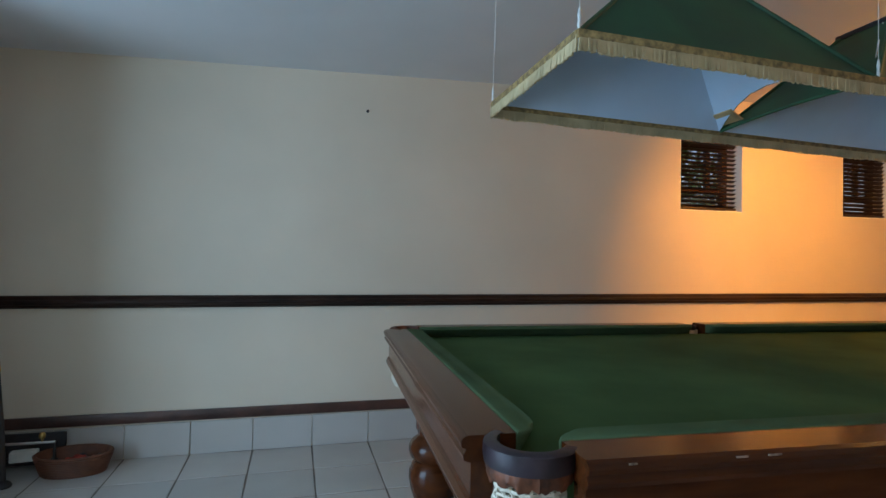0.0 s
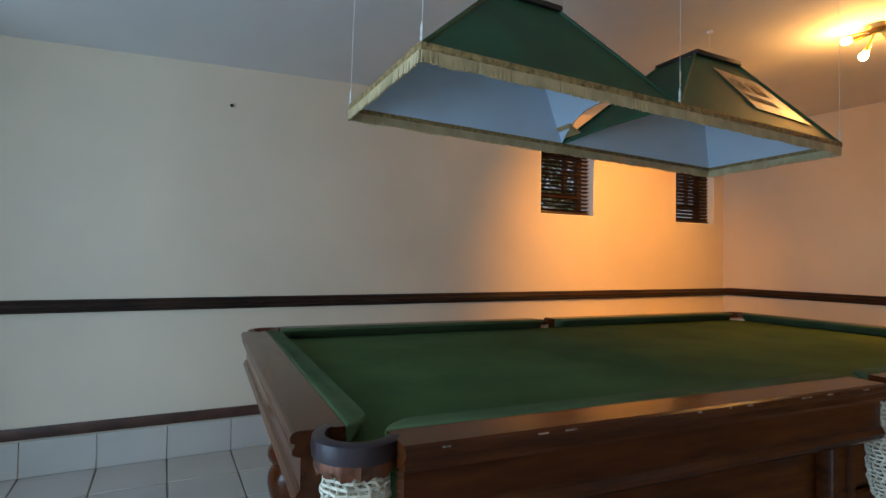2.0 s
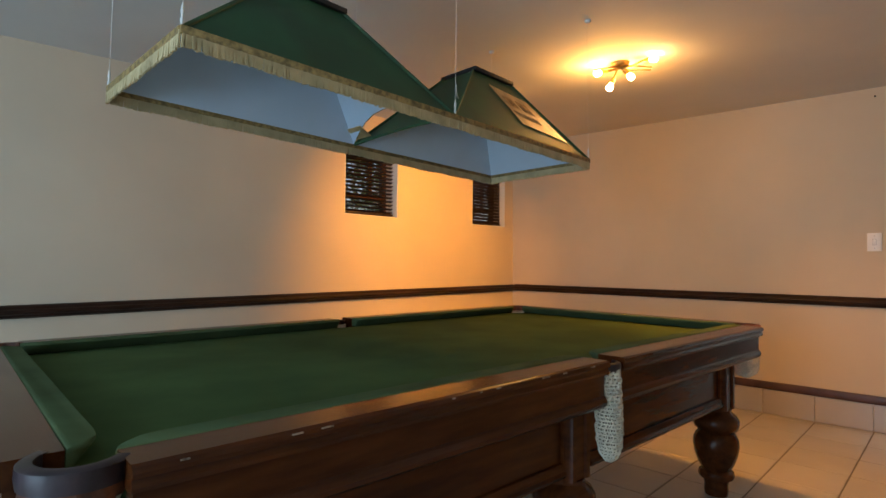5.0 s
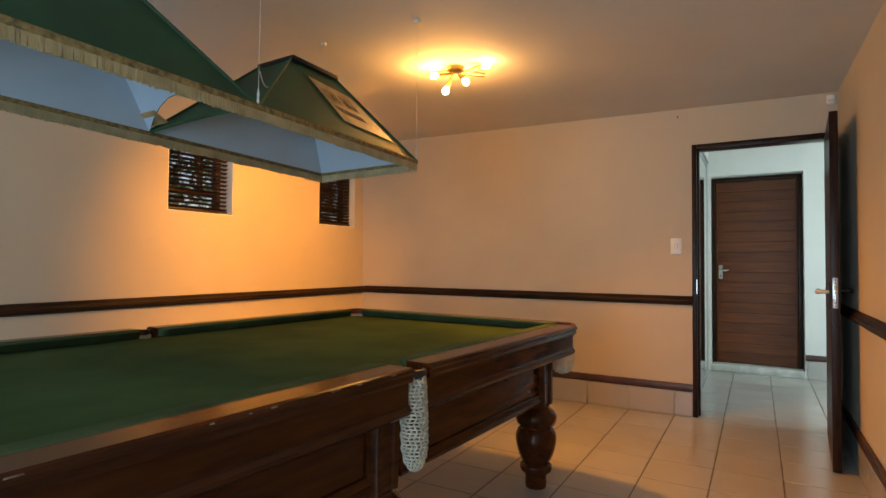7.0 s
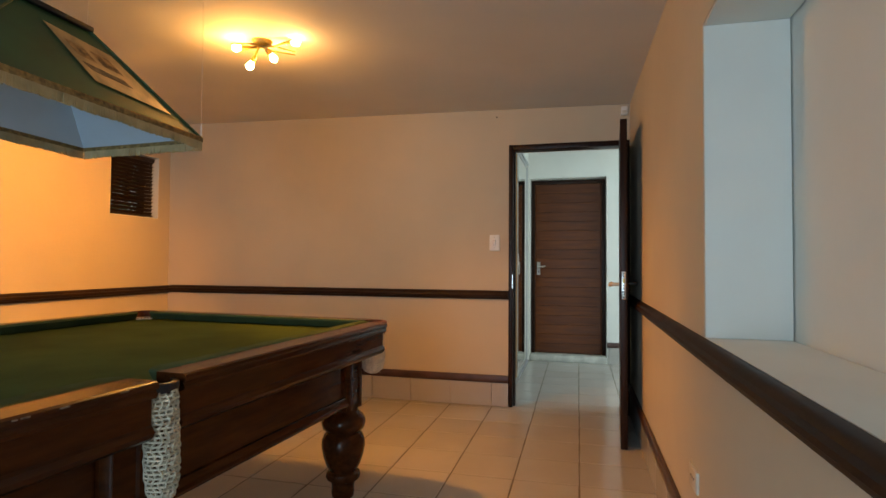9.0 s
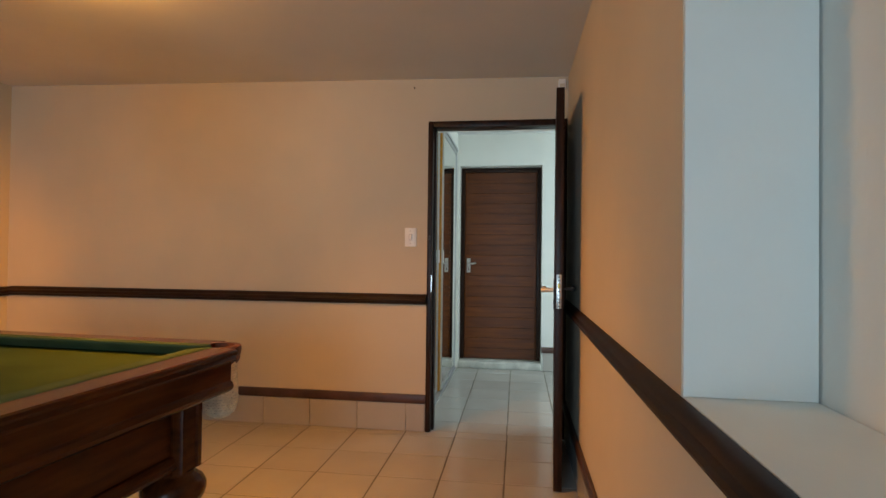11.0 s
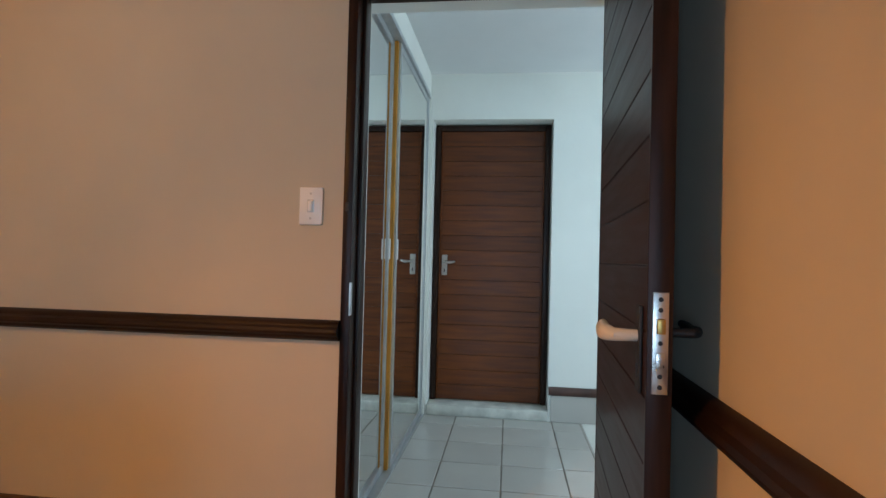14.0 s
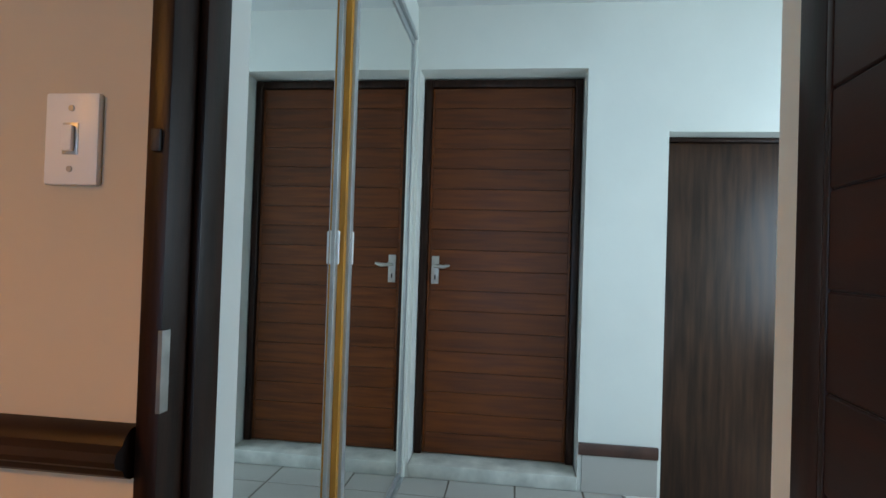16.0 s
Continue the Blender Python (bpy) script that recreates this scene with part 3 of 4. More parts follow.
def cushion(a, b, fixed, s, along, ra, rb):
    """A cloth covered cushion between a and b along one side; ra, rb: how far its nose draws back at the two pocket ends."""
    turn = [math.pi / 2 * k / 7 for k in range(1, 8)]
    left = [(a, fixed)] + [(a + ra * (1 - math.cos(t)), fixed - s * CW * math.sin(t)) for t in turn]
    right = [(b - rb * (1 - math.cos(t)), fixed - s * CW * math.sin(t)) for t in turn[::-1]] + [(b, fixed)]
    outline = left + right
    if along == "y":
        outline = [(v, u) for u, v in outline]
    bm = prism(outline, BED + 0.001, TZ + 0.003, 0.008, 3)
    axis = 1 if along == "x" else 0
    for v in bm.verts:
        if v.co.z < BED + 0.002:
            v.co[axis] = fixed + (v.co[axis] - fixed) * 0.22
    part("cushion", bm, CUSHION, table)


for s in (1, -1):
    cushion(-HLX + 0.158, -MGAP, s * (iy - 0.001), s, "x", 0.085, 0.035)
    cushion(MGAP, HLX - 0.158, s * (iy - 0.001), s, "x", 0.035, 0.085)
    cushion(-HLY + 0.148, HLY - 0.148, s * (ix - 0.001), s, "y", 0.085, 0.085)


def arc_band(cx, cy, r0, r1, a0, a1, z0, z1, seg=18):
    bm = bmesh.new()
    rows = []
    for k in range(seg + 1):
        t = radians(a0 + (a1 - a0) * k / seg)
        c, s = math.cos(t), math.sin(t)
        rows.append([bm.verts.new((cx + r * c, cy + r * s, z)) for r, z in ((r0, z0), (r1 - 0.001, z0 + 0.003), (r1 + 0.001, (z0 + z1) / 2), (r1, z1 - 0.003), (r1 - 0.004, z1), (r0, z1))])
    for p, q in zip(rows, rows[1:]):
        for i in range(6):
            bm.faces.new((p[i], p[(i + 1) % 6], q[(i + 1) % 6], q[i]))
    bm.faces.new(rows[0])
    bm.faces.new(rows[-1][::-1])
    return bm


def net_bag(cx, cy, r, z0, depth, lean, seg=20, rows=22):
    """A crocheted net: rings and strings of thick cord on a hanging bag."""
    bm = bmesh.new()

    def p(i, j):
        t = j / rows
        rr = r * (0.90 + 0.10 * min(1.0, t / 0.45)) if t < 0.72 else r * 0.97 * math.sqrt(max(0.02, 1 - ((t - 0.72) / 0.29) ** 2))
        a = 2 * math.pi * (i + 0.5 * ((j // 2) % 2)) / seg
        w = 0.003 * math.sin(i * 2.3 + j * 1.7)
        return Vector((cx + (rr + w) * math.cos(a) + lean[0] * t, cy + (rr + w) * math.sin(a) + lean[1] * t, z0 - depth * t))

    def cord(a, b, w):
        d = (b - a).normalized()
        u = d.orthogonal().normalized() * w
        v = d.cross(u).normalized() * w
        ring = [[bm.verts.new(q + k) for k in (u, v, -u, -v)] for q in (a, b)]
        for k in range(4):
            bm.faces.new((ring[0][k], ring[0][(k + 1) % 4], ring[1][(k + 1) % 4], ring[1][k]))

    for j in range(rows):
        for i in range(seg):
            a = p(i, j)
            cord(a, p(i, j + 1), 0.0029)
            cord(a, p(i + 1, j), 0.0034)
    return bm


def ragged_skirt(cx, cy, r, a0, a1, z0, z1, seed, seg=44):
    """A worn leather band whose lower edge hangs in uneven tongues."""
    rnd = random.Random(seed)
    bm = bmesh.new()
    rows = []
    for k in range(seg + 1):
        t = radians(a0 + (a1 - a0) * k / seg)
        c, s = math.cos(t), math.sin(t)
        drop = z0 + 0.004 * math.sin(k * 0.9 + seed) + rnd.uniform(-0.002, 0.003)
        out = rnd.uniform(-0.002, 0.003)
        rows.append([bm.verts.new((cx + q * c, cy + q * s, z)) for q, z in ((r, z1), (r + 0.007, z1), (r + 0.008 + out, (z0 + z1) / 2), (r + 0.002 + out, drop), (r - 0.001 + out, drop), (r + 0.003, (z0 + z1) / 2))])
    for p, q in zip(rows, rows[1:]):
        for i in range(6):
            bm.faces.new((p[i], p[(i + 1) % 6], q[(i + 1) % 6], q[i]))
    bm.faces.new(rows[0])
    bm.faces.new(rows[-1][::-1])
    return bm


def pocket(x, y, ang, corner):
    """Leather rim, ragged russet skirt and net; ang: the way the pocket's mouth looks outwards."""
    c, s = math.cos(radians(ang)), math.sin(radians(ang))
    half = 100 if corner else 86
    r = 0.063 if corner else 0.042
    # rims stay dark at the near left; elsewhere warm light is painted in as russet
    dark = y < 0 and x < 1
    rim = arc_band(x, y, r - 0.006, r + 0.016, ang - half, ang + half, TZ - 0.036, TZ + 0.001, 26) if corner else \
        arc_band(x, y, r - 0.008, r + 0.006, ang - half, ang + half, TZ - 0.040, TZ - 0.012)
    part("pocket_rim", rim, LEATHER if dark else RUSSET, table, "dark leather pocket rim" if dark else "worn leather rim with warm light in its russet colour")
    if corner:
        part("pocket_lip", ragged_skirt(x, y, r + 0.003, ang - half + 4, ang + half - 4, TZ - 0.060, TZ - 0.032, int(90 + 10 * x + 7 * y)), RUSSET, table, "torn russet leather skirt")
        part("pocket_net", net_bag(x + 0.004 * c, y + 0.004 * s, r - 0.002, TZ - (0.056 if dark else 0.038), 0.225, (0.006 * c, 0.006 * s)), NET, table, "white cotton ball net")
    else:
        part("pocket_net", net_bag(x + 0.010 * c, y + 0.010 * s, r - 0.002, TZ - 0.034, 0.290, (0.0, 0.006 * s), 15, 26), NET, table, "white cotton ball net")


for sx in (1, -1):
    for sy in (1, -1):
        pocket(sx * (HLX - 0.110), sy * (HLY - 0.110), math.degrees(math.atan2(sy, sx)), True)
for sy in (1, -1):
    pocket(0, sy * (HLY - 0.046), 90 * sy, False)

# chipped varnish along the rail's edge
rnd = random.Random(21)
for k in range(11):
    u = -1.30 + 1.15 * rnd.random()
    ln = rnd.uniform(0.006, 0.030)
    part("varnish_chip", box(u, u + ln, -HLY + 0.0012, -HLY + 0.0040, TZ - 0.0082, TZ - 0.0052, 0.0008, 1), SCUFF, table, "pale chip in the varnish")

# under-frame, with a sunk panel between the legs
LX, LY = HLX - 0.215, HLY - 0.205
for sy in (1, -1):
    y = sy * (HLY - 0.165)
    for a, b in ((-LX + 0.07, -0.075), (0.075, LX - 0.07)):
        part("side_panel", box(a, b, *sorted((y, y - sy * 0.03)), 0.46, TZ - 0.152), MAHOG, table)
        part("panel_moulding", sweep([(0, 0), (0.022, 0.0), (0.026, 0.012), (0.018, 0.020), (0.018, 0.030), (0.010, 0.042), (0, 0.044)],
                                     (a, y, 0.455), (b, y, 0.455), (0, sy, 0)), MAHOG, table)
for sx in (1, -1):
    x = sx * (HLX - 0.165)
    part("end_panel", box(*sorted((x, x - sx * 0.03)), -LY + 0.07, LY - 0.07, 0.46, TZ - 0.152), MAHOG_Y, table)
    part("panel_moulding", sweep([(0, 0), (0.022, 0.0), (0.026, 0.012), (0.018, 0.020), (0.018, 0.030), (0.010, 0.042), (0, 0.044)],
                                 (x, -LY + 0.07, 0.455), (x, LY - 0.07, 0.455), (sx, 0, 0)), MAHOG_Y, table)
part("underframe", box(-HLX + 0.20, HLX - 0.20, -HLY + 0.20, HLY - 0.20, 0.60, BED - 0.032), BLACK, table)

LEG = [(0.052, 0), (0.056, 0.02), (0.054, 0.05), (0.060, 0.078), (0.078, 0.086), (0.084, 0.10), (0.080, 0.118), (0.066, 0.128), (0.082, 0.155), (0.098, 0.20),
       (0.106, 0.245), (0.104, 0.275), (0.092, 0.303), (0.082, 0.312), (0.084, 0.320), (0.100, 0.332), (0.107, 0.355), (0.106, 0.375), (0.095, 0.395), (0.078, 0.408), (0.070, 0.418), (0.072, 0.43)]


def leg_block():
    bm = bmesh.new()
    o = 0.072
    pts = []
    for k in range(4):
        a = radians(90 * k)
        c, s = math.cos(a), math.sin(a)
        for u, v in ((o, -o + 0.022), (o, -0.030), (o - 0.008, -0.024), (o - 0.008, 0.024), (o, 0.030), (o, o - 0.022), (o - 0.009, o - 0.020), (o - 0.020, o - 0.009)):
            pts.append((u * c - v * s, u * s + v * c))
    return prism(pts, 0.43, TZ - 0.16)


leg_mesh, block_mesh = None, None
for lx in (-LX, 0, LX):
    for ly in (-LY, LY):
        if leg_mesh is None:
            leg = part("leg", lathe(LEG, 28), MAHOG, table)
            blk = part("leg_block", leg_block(), MAHOG, leg)
            leg_mesh, block_mesh = leg.data, blk.data
        else:
            leg = new("leg", leg_mesh)
            leg.parent = table
            blk = new("leg_block", block_mesh)
            blk.parent = leg
        leg.location = (lx, ly, 0.0005)

# ---------------------------------------------------------------- hanging double shade
RIM = 1.663
sh = thing("billiard_light", 1.90, 1.695, RIM, "green double canopy billiard light with gold fringe", "pendant light")
sh.matrix_basis = pose(1.90, 1.695, RIM, -1.0, 1.4, -0.5)
SL, SW, SH = 0.935, 0.300, 0.328


def pyramid(cx, inset):
    """A four sided shade, open at the top; inset moves the skin inwards. The edges in the valley between the shades arch up."""
    bm = bmesh.new()
    hx, hy = SL / 2 - inset, SW - inset
    tx, ty = 0.125 - inset, 0.085 - inset
    arch = 0.075 if cx < 0 else 0.020
    lo = [bm.verts.new((cx + x, y, 0)) for x, y in ((-hx, -hy), (hx, -hy), (hx, hy), (-hx, hy))]
    hi = [bm.verts.new((cx + x, y, SH - inset * 0.3)) for x, y in ((-tx, -ty), (tx, -ty), (tx, ty), (-tx, ty))]
    inner = 1 if cx < 0 else 3
    for i in range(4):
        a, b = lo[i], lo[(i + 1) % 4]
        if i == inner:
            n = 8
            side = 1 if cx < 0 else -1
            row = [a]
            for k in range(1, n):
                t = k / n
                up = arch * math.sin(math.pi * t)
                row.append(bm.verts.new((cx + side * (hx - (hx - tx) * up / SH), a.co.y + (b.co.y - a.co.y) * t, up)))
            row.append(b)
            bm.faces.new(row + [hi[(i + 1) % 4], hi[i]])
        else:
            bm.faces.new((a, b, hi[(i + 1) % 4], hi[i]))
    return bm


for cx in (-SL / 2, SL / 2):
    skin = part("shade", pyramid(cx, 0.0), SHADE, sh, "green fabric shade", deg=5)
    part("lining", pyramid(cx, 0.004), LINING, skin, "pale lining with blue daylight in its colour", deg=5)
    for sx in (-1, 1):
        for sy in (-1, 1):
            part("seam_piping", tube([(cx + sx * SL / 2 * 0.998, sy * SW, 0.004), (cx + sx * 0.125, sy * 0.085, SH + 0.003)], 0.006, 6), SHADE, skin)
    part("top_cap", join(box(cx - 0.135, cx + 0.135, -0.105, -0.083, SH - 0.006, SH + 0.012, 0.004),
                         join(box(cx - 0.135, cx + 0.135, 0.083, 0.105, SH - 0.006, SH + 0.012, 0.004),
                              join(box(cx - 0.135, cx - 0.113, -0.083, 0.083, SH - 0.006, SH + 0.012, 0.004), box(cx + 0.113, cx + 0.135, -0.083, 0.083, SH - 0.006, SH + 0.012, 0.004)))), BLACK, skin)


def fringe(a, b, out, n):
    rnd = random.Random(int(1000 * (a[0] + 3 * a[1] + b[0])))
    bm = bmesh.new()
    a, b, out = Vector(a), Vector(b), Vector(out)
    way = (b - a).normalized()
    for k in range(n):
        p = a + (b - a) * ((k + 0.5) / n)
        w = (b - a).length / n * 0.62
        ln = 0.041 + 0.0015 * math.sin(k * 0.11) + rnd.uniform(-0.0025, 0.0025)
        sk = way * rnd.uniform(-0.003, 0.003) + out * rnd.uniform(-0.002, 0.003)
        top = [p - way * w + out * 0.002, p + way * w + out * 0.002, p + way * w + out * 0.007, p - way * w + out * 0.007]
        tv = [bm.verts.new(q) for q in top]
        bv = [bm.verts.new(q + sk + Vector((0, 0, -ln))) for q in top]
        bm.faces.new(bv)
        for i in range(4):
            bm.faces.new((tv[i], tv[(i + 1) % 4], bv[(i + 1) % 4], bv[i]))
    return bm


for s in (1, -1):
    part("fringe", fringe((-SL, s * SW, -0.004), (SL, s * SW, -0.004), (0, s, 0), 420), FRINGE, sh, "gold thread fringe", deg=5)
    part("fringe", fringe((s * SL, -SW, -0.004), (s * SL, SW, -0.004), (s, 0, 0), 136), FRINGE, sh, "gold thread fringe", deg=5)
    part("braid", box(-SL - 0.006, SL + 0.006, *sorted((s * (SW - 0.001), s * (SW + 0.008))), -0.014, 0.008, 0.003), BRAID, sh)
    part("braid", box(*sorted((s * (SL - 0.001), s * (SL + 0.008))), -SW + 0.001, SW - 0.001, -0.014, 0.008, 0.003), BRAID, sh)
for x in (-SL, 0, SL):
    for y in (-SW, SW):
        cz = ceiling_z(1.90 + x, 1.695 + y) - RIM + 0.024 * x + 0.017 * y
        part("hanging_cord", tube([(x, y, -0.002), (x, y, cz)], 0.0009, 6), CORD, sh)
        part("cord_adjuster", lathe([(0.003, 0.010), (0.005, 0.018), (0.003, 0.030), (0.005, 0.042), (0.003, 0.052), (0.002, 0.060)], 10, (x, y)), CORD, sh)
        part("ceiling_hook", lathe([(0.012, cz - 0.012), (0.016, cz - 0.004), (0.016, cz + 0.002)], 12, (x, y)), CORD, sh)

part("valley_piping", tube([(0.004 + (SL / 2 - 0.125) * 0.02 / SH * math.sin(math.pi * k / 8), -SW + 2 * SW * k / 8, 0.02 * math.sin(math.pi * k / 8) + 0.001) for k in range(9)], 0.006, 8), SHADE, sh)
p0, p1, p2 = Vector((SL / 2 - 0.12, -0.06, SH + 0.010)), Vector((0.16, -0.16, 0.06)), Vector((0.010, -SW * 0.98, 0.120))
part("supply_cable", tube([(1 - t) ** 2 * p0 + 2 * t * (1 - t) * p1 + t * t * p2 for t in [k / 12 for k in range(13)]], 0.0022, 6), CORD, sh, "white supply cable")


def on_front(u, s, off):
    """A place on the near slope of the second shade: u across, s upwards."""
    c = SL / 2
    x0, x1 = c - SL / 2 + (SL / 2 - 0.125) * s, c + SL / 2 - (SL / 2 - 0.125) * s
    return Vector((x0 + (x1 - x0) * u, -SW + (SW - 0.085) * s - off * 0.84, SH * s + off * 0.54))


def sheet(corners, off, thick=0.0016):
    bm = bmesh.new()
    a = [bm.verts.new(on_front(u, s, off)) for u, s in corners]
    b = [bm.verts.new(on_front(u, s, off + thick)) for u, s in corners]
    bm.faces.new(a)
    bm.faces.new(b[::-1])
    for i in range(4):
        bm.faces.new((a[i], a[(i + 1) % 4], b[(i + 1) % 4], b[i]))
    return bm


pap = part("paper_sheet", sheet([(0.30, 0.80), (0.90, 0.74), (0.93, 0.20), (0.52, 0.26)], 0.003), PAPER, sh, "yellowed printed paper stuck on the shade")
INK = material("faded_print", (0.42, 0.26, 0.12), 0.8, vary=0.3, scale=30)
INK2 = material("dark_print", (0.20, 0.14, 0.08), 0.8, vary=0.3, scale=30)
part("print_block", sheet([(0.44, 0.68), (0.58, 0.665), (0.62, 0.52), (0.50, 0.535)], 0.0052, 0.0006), INK, pap)
part("print_block", sheet([(0.63, 0.66), (0.78, 0.645), (0.80, 0.50), (0.67, 0.515)], 0.0052, 0.0006), INK, pap)
part("print_bar", sheet([(0.50, 0.46), (0.76, 0.43), (0.78, 0.36), (0.54, 0.39)], 0.0052, 0.0006), INK2, pap)
part("card_flap", box(-0.075, -0.010, SW * 0.60, SW * 0.98, 0.014, 0.018), PAPER, sh, "brown card flap").matrix_basis = pose(0, 0, 0, 0, 26, 0)

# ---------------------------------------------------------------- ceiling spotlight
sp = thing("ceiling_spotlight", SPOT.x, SPOT.y, ceiling_z(SPOT.x, SPOT.y), "three-armed brass ceiling spotlight with lit bulbs", "ceiling light")
part("ceiling_plate", lathe([(0.02, -0.028), (0.045, -0.022), (0.055, -0.004), (0.055, 0.0)], 24), BRASS, sp)
HEADS = [((-0.050, 0.080, -0.050), (-0.45, 0.60, -0.12), 1.7), ((0.020, -0.030, -0.060), (0.30, -0.40, -0.55), 5.5), ((-0.020, 0.040, -0.112), (-0.30, 0.25, -0.80), 11), ((0.004, -0.170, -0.026), (-0.20, -0.90, -0.10), 0.9)]
for sgn in (1, -1):
    part("bar", tube([(sgn * 0.02 - 0.085, sgn * 0.012 + 0.13, -0.046), (-0.03 + sgn * 0.03, 0.05 + sgn * 0.02, -0.036), (0.03 - sgn * 0.03, -0.05 - sgn * 0.02, -0.036), (0.095 - sgn * 0.02, -0.15 - sgn * 0.012, -0.046)], 0.0045, 8), BRASS, sp)
for p, d, watts in HEADS:
    p, d = Vector(p), Vector(d).normalized()
    arm = part("arm", tube([(0, 0, -0.018), (p.x * 0.4, p.y * 0.4, -0.04), (p.x * 0.8, p.y * 0.8, p.z * 0.8), tuple(p)], 0.006, 8), BRASS, sp)
    head = part("lamp_holder", lathe([(0.007, -0.024), (0.012, -0.022), (0.014, 0.0), (0.017, 0.014), (0.015, 0.015)], 16), BRASS, arm)
    head.matrix_basis = Matrix.Translation(p) @ d.to_track_quat("Z", "Y").to_matrix().to_4x4()
    b = part("bulb", lathe([(0.009, 0.010), (0.016, 0.022), (0.021, 0.036), (0.020, 0.048), (0.013, 0.057), (0.003, 0.061)], 18), BULB, head, "glowing warm bulb")
    b.visible_shadow = False
    q = SPOT + Vector((0, 0, ceiling_z(SPOT.x, SPOT.y) - SPOT.z)) + p + d * 0.040
    lamp("bulb_light", "POINT", Matrix.Translation(q), watts, WARM, radius=0.008)
q = SPOT + Vector(HEADS[0][0]) + Vector((-0.03, 0.06, -0.03))
lamp("reflector_beam", "SPOT", look(q, (3.9, YW, 1.22)), 300, WARM, radius=0.02, cone=(80, 1.0))

lamp("reflector_beam", "SPOT", look(SPOT + Vector((-0.04, 0.03, -0.20)), (4.25, 0.20, 0)), 105, WARM, radius=0.012, cone=(94, 1.0))

# ---------------------------------------------------------------- light switch
sw = thing("light_switch", XD, 0.543, 1.248, "white plastic toggle light switch on the wall", "light switch")
part("plate", box(-0.010, 0.001, -0.041, 0.041, 0, 0.128, 0.004), PLASTIC, sw)
part("surround", box(-0.0115, -0.0095, -0.012, 0.012, 0.042, 0.086, 0.0008), ALU, sw, "grey switch surround")
part("toggle", box(-0.019, -0.011, -0.008, 0.008, 0.046, 0.082, 0.003), PLASTIC, sw)
for z in (0.022, 0.106):
    part("screw", lathe([(0.0045, 0), (0.004, 0.002)], 10), CHROME, sw).matrix_basis = pose(-0.010, 0, z, 0, -90, 0)
# ---------------------------------------------------------------- corner by the fireplace
tagged(part("chimney_breast", box(XL, -1.24, 2.6, YW - 0.001, 0, 2.3, 0.004), material("dull_red_plaster", (0.20, 0.075, 0.05), 0.85, vary=0.15, scale=3, bump=0.002)),
       "dull red painted chimney breast", "wall", kind="structure")
hearth = thing("fire_grate", -1.02, 3.55, 0, "low black iron fire grate with pale rail and brass knob", "fire grate")
part("back_plate", box(-0.20, 0.17, 0.06, 0.075, 0.015, 0.185, 0.004), BLACK, hearth)
for x in (-0.19, -0.10, 0.0, 0.09):
    part("bar", box(x, x + 0.014, -0.03, 0.058, 0.05, 0.064, 0.003), BLACK, hearth)
for x in (-0.19, 0.15):
    part("leg", box(x, x + 0.016, -0.032, 0.058, 0, 0.05, 0.003), BLACK, hearth)
part("front_rail", tube([(-0.20, -0.045, 0.165), (0.16, -0.045, 0.165)], 0.007, 8), CHROME, hearth, "pale metal rail")
part("rail_post", box(-0.20, -0.19, -0.05, -0.031, 0.0, 0.165), BLACK, hearth)
part("rail_post", box(0.15, 0.16, -0.05, -0.031, 0.0, 0.165), BLACK, hearth)
part("knob", lathe([(0.004, 0.170), (0.006, 0.182), (0.014, 0.192), (0.016, 0.204), (0.010, 0.216), (0.002, 0.219)], 14, (0.10, -0.045)), BRASS, hearth, "brass knob")
ash = thing("firewood_block", -1.01, 3.485, 0.066, "pale block of split firewood on the grate", "firewood")
part("block", box(-0.06, 0.06, -0.028, 0.028, 0, 0.055, 0.008), CONCRETE, ash).matrix_basis = pose(0, 0.05, 0, 0, 0, 8)

stand = thing("fire_iron", -1.03, 3.37, 0, "black iron fire tool standing on a weighted foot", "fire tool")
part("foot", lathe([(0.036, 0), (0.038, 0.008), (0.030, 0.022), (0.012, 0.032)], 20), BLACK, stand)
part("shaft", tube([(0, 0, 0.03), (-0.010, 0, 0.25), (-0.042, 0.01, 0.56)], 0.013, 10), BLACK, stand)
part("grip", tube([(-0.042, 0.01, 0.56), (-0.052, 0.012, 0.66)], 0.016, 10), BRASS, stand)

bas = thing("wicker_basket", -0.772, 3.50, 0, "oval brown wicker basket with red cloth inside", "basket")


def oval(rx, ry, profile, seg=40):
    bm = bmesh.new()
    rings = []
    for off, z in profile:
        rings.append([bm.verts.new(((rx + off) * math.cos(2 * math.pi * i / seg), (ry + off) * math.sin(2 * math.pi * i / seg), z)) for i in range(seg)])
    for lo, hi in zip(rings, rings[1:]):
        for i in range(seg):
            bm.faces.new((lo[i], lo[(i + 1) % seg], hi[(i + 1) % seg], hi[i]))
    bm.faces.new(rings[0][::-1])
    bm.faces.new(rings[-1])
    return bm


weave = [(-0.03, 0.0)]
for k in range(9):
    weave += [(-0.028 + 0.0032 * k, 0.003 + 0.0095 * k), (-0.024 + 0.0032 * k, 0.0078 + 0.0095 * k)]
weave += [(-0.004, 0.092), (0.004, 0.096), (0.006, 0.104), (0.0, 0.110), (-0.010, 0.108), (-0.013, 0.098), (-0.040, 0.020)]
part("wicker_body", oval(0.178, 0.118, weave), WICKER, bas)
rnd = random.Random(4)
bm = bmesh.new()
n = 14
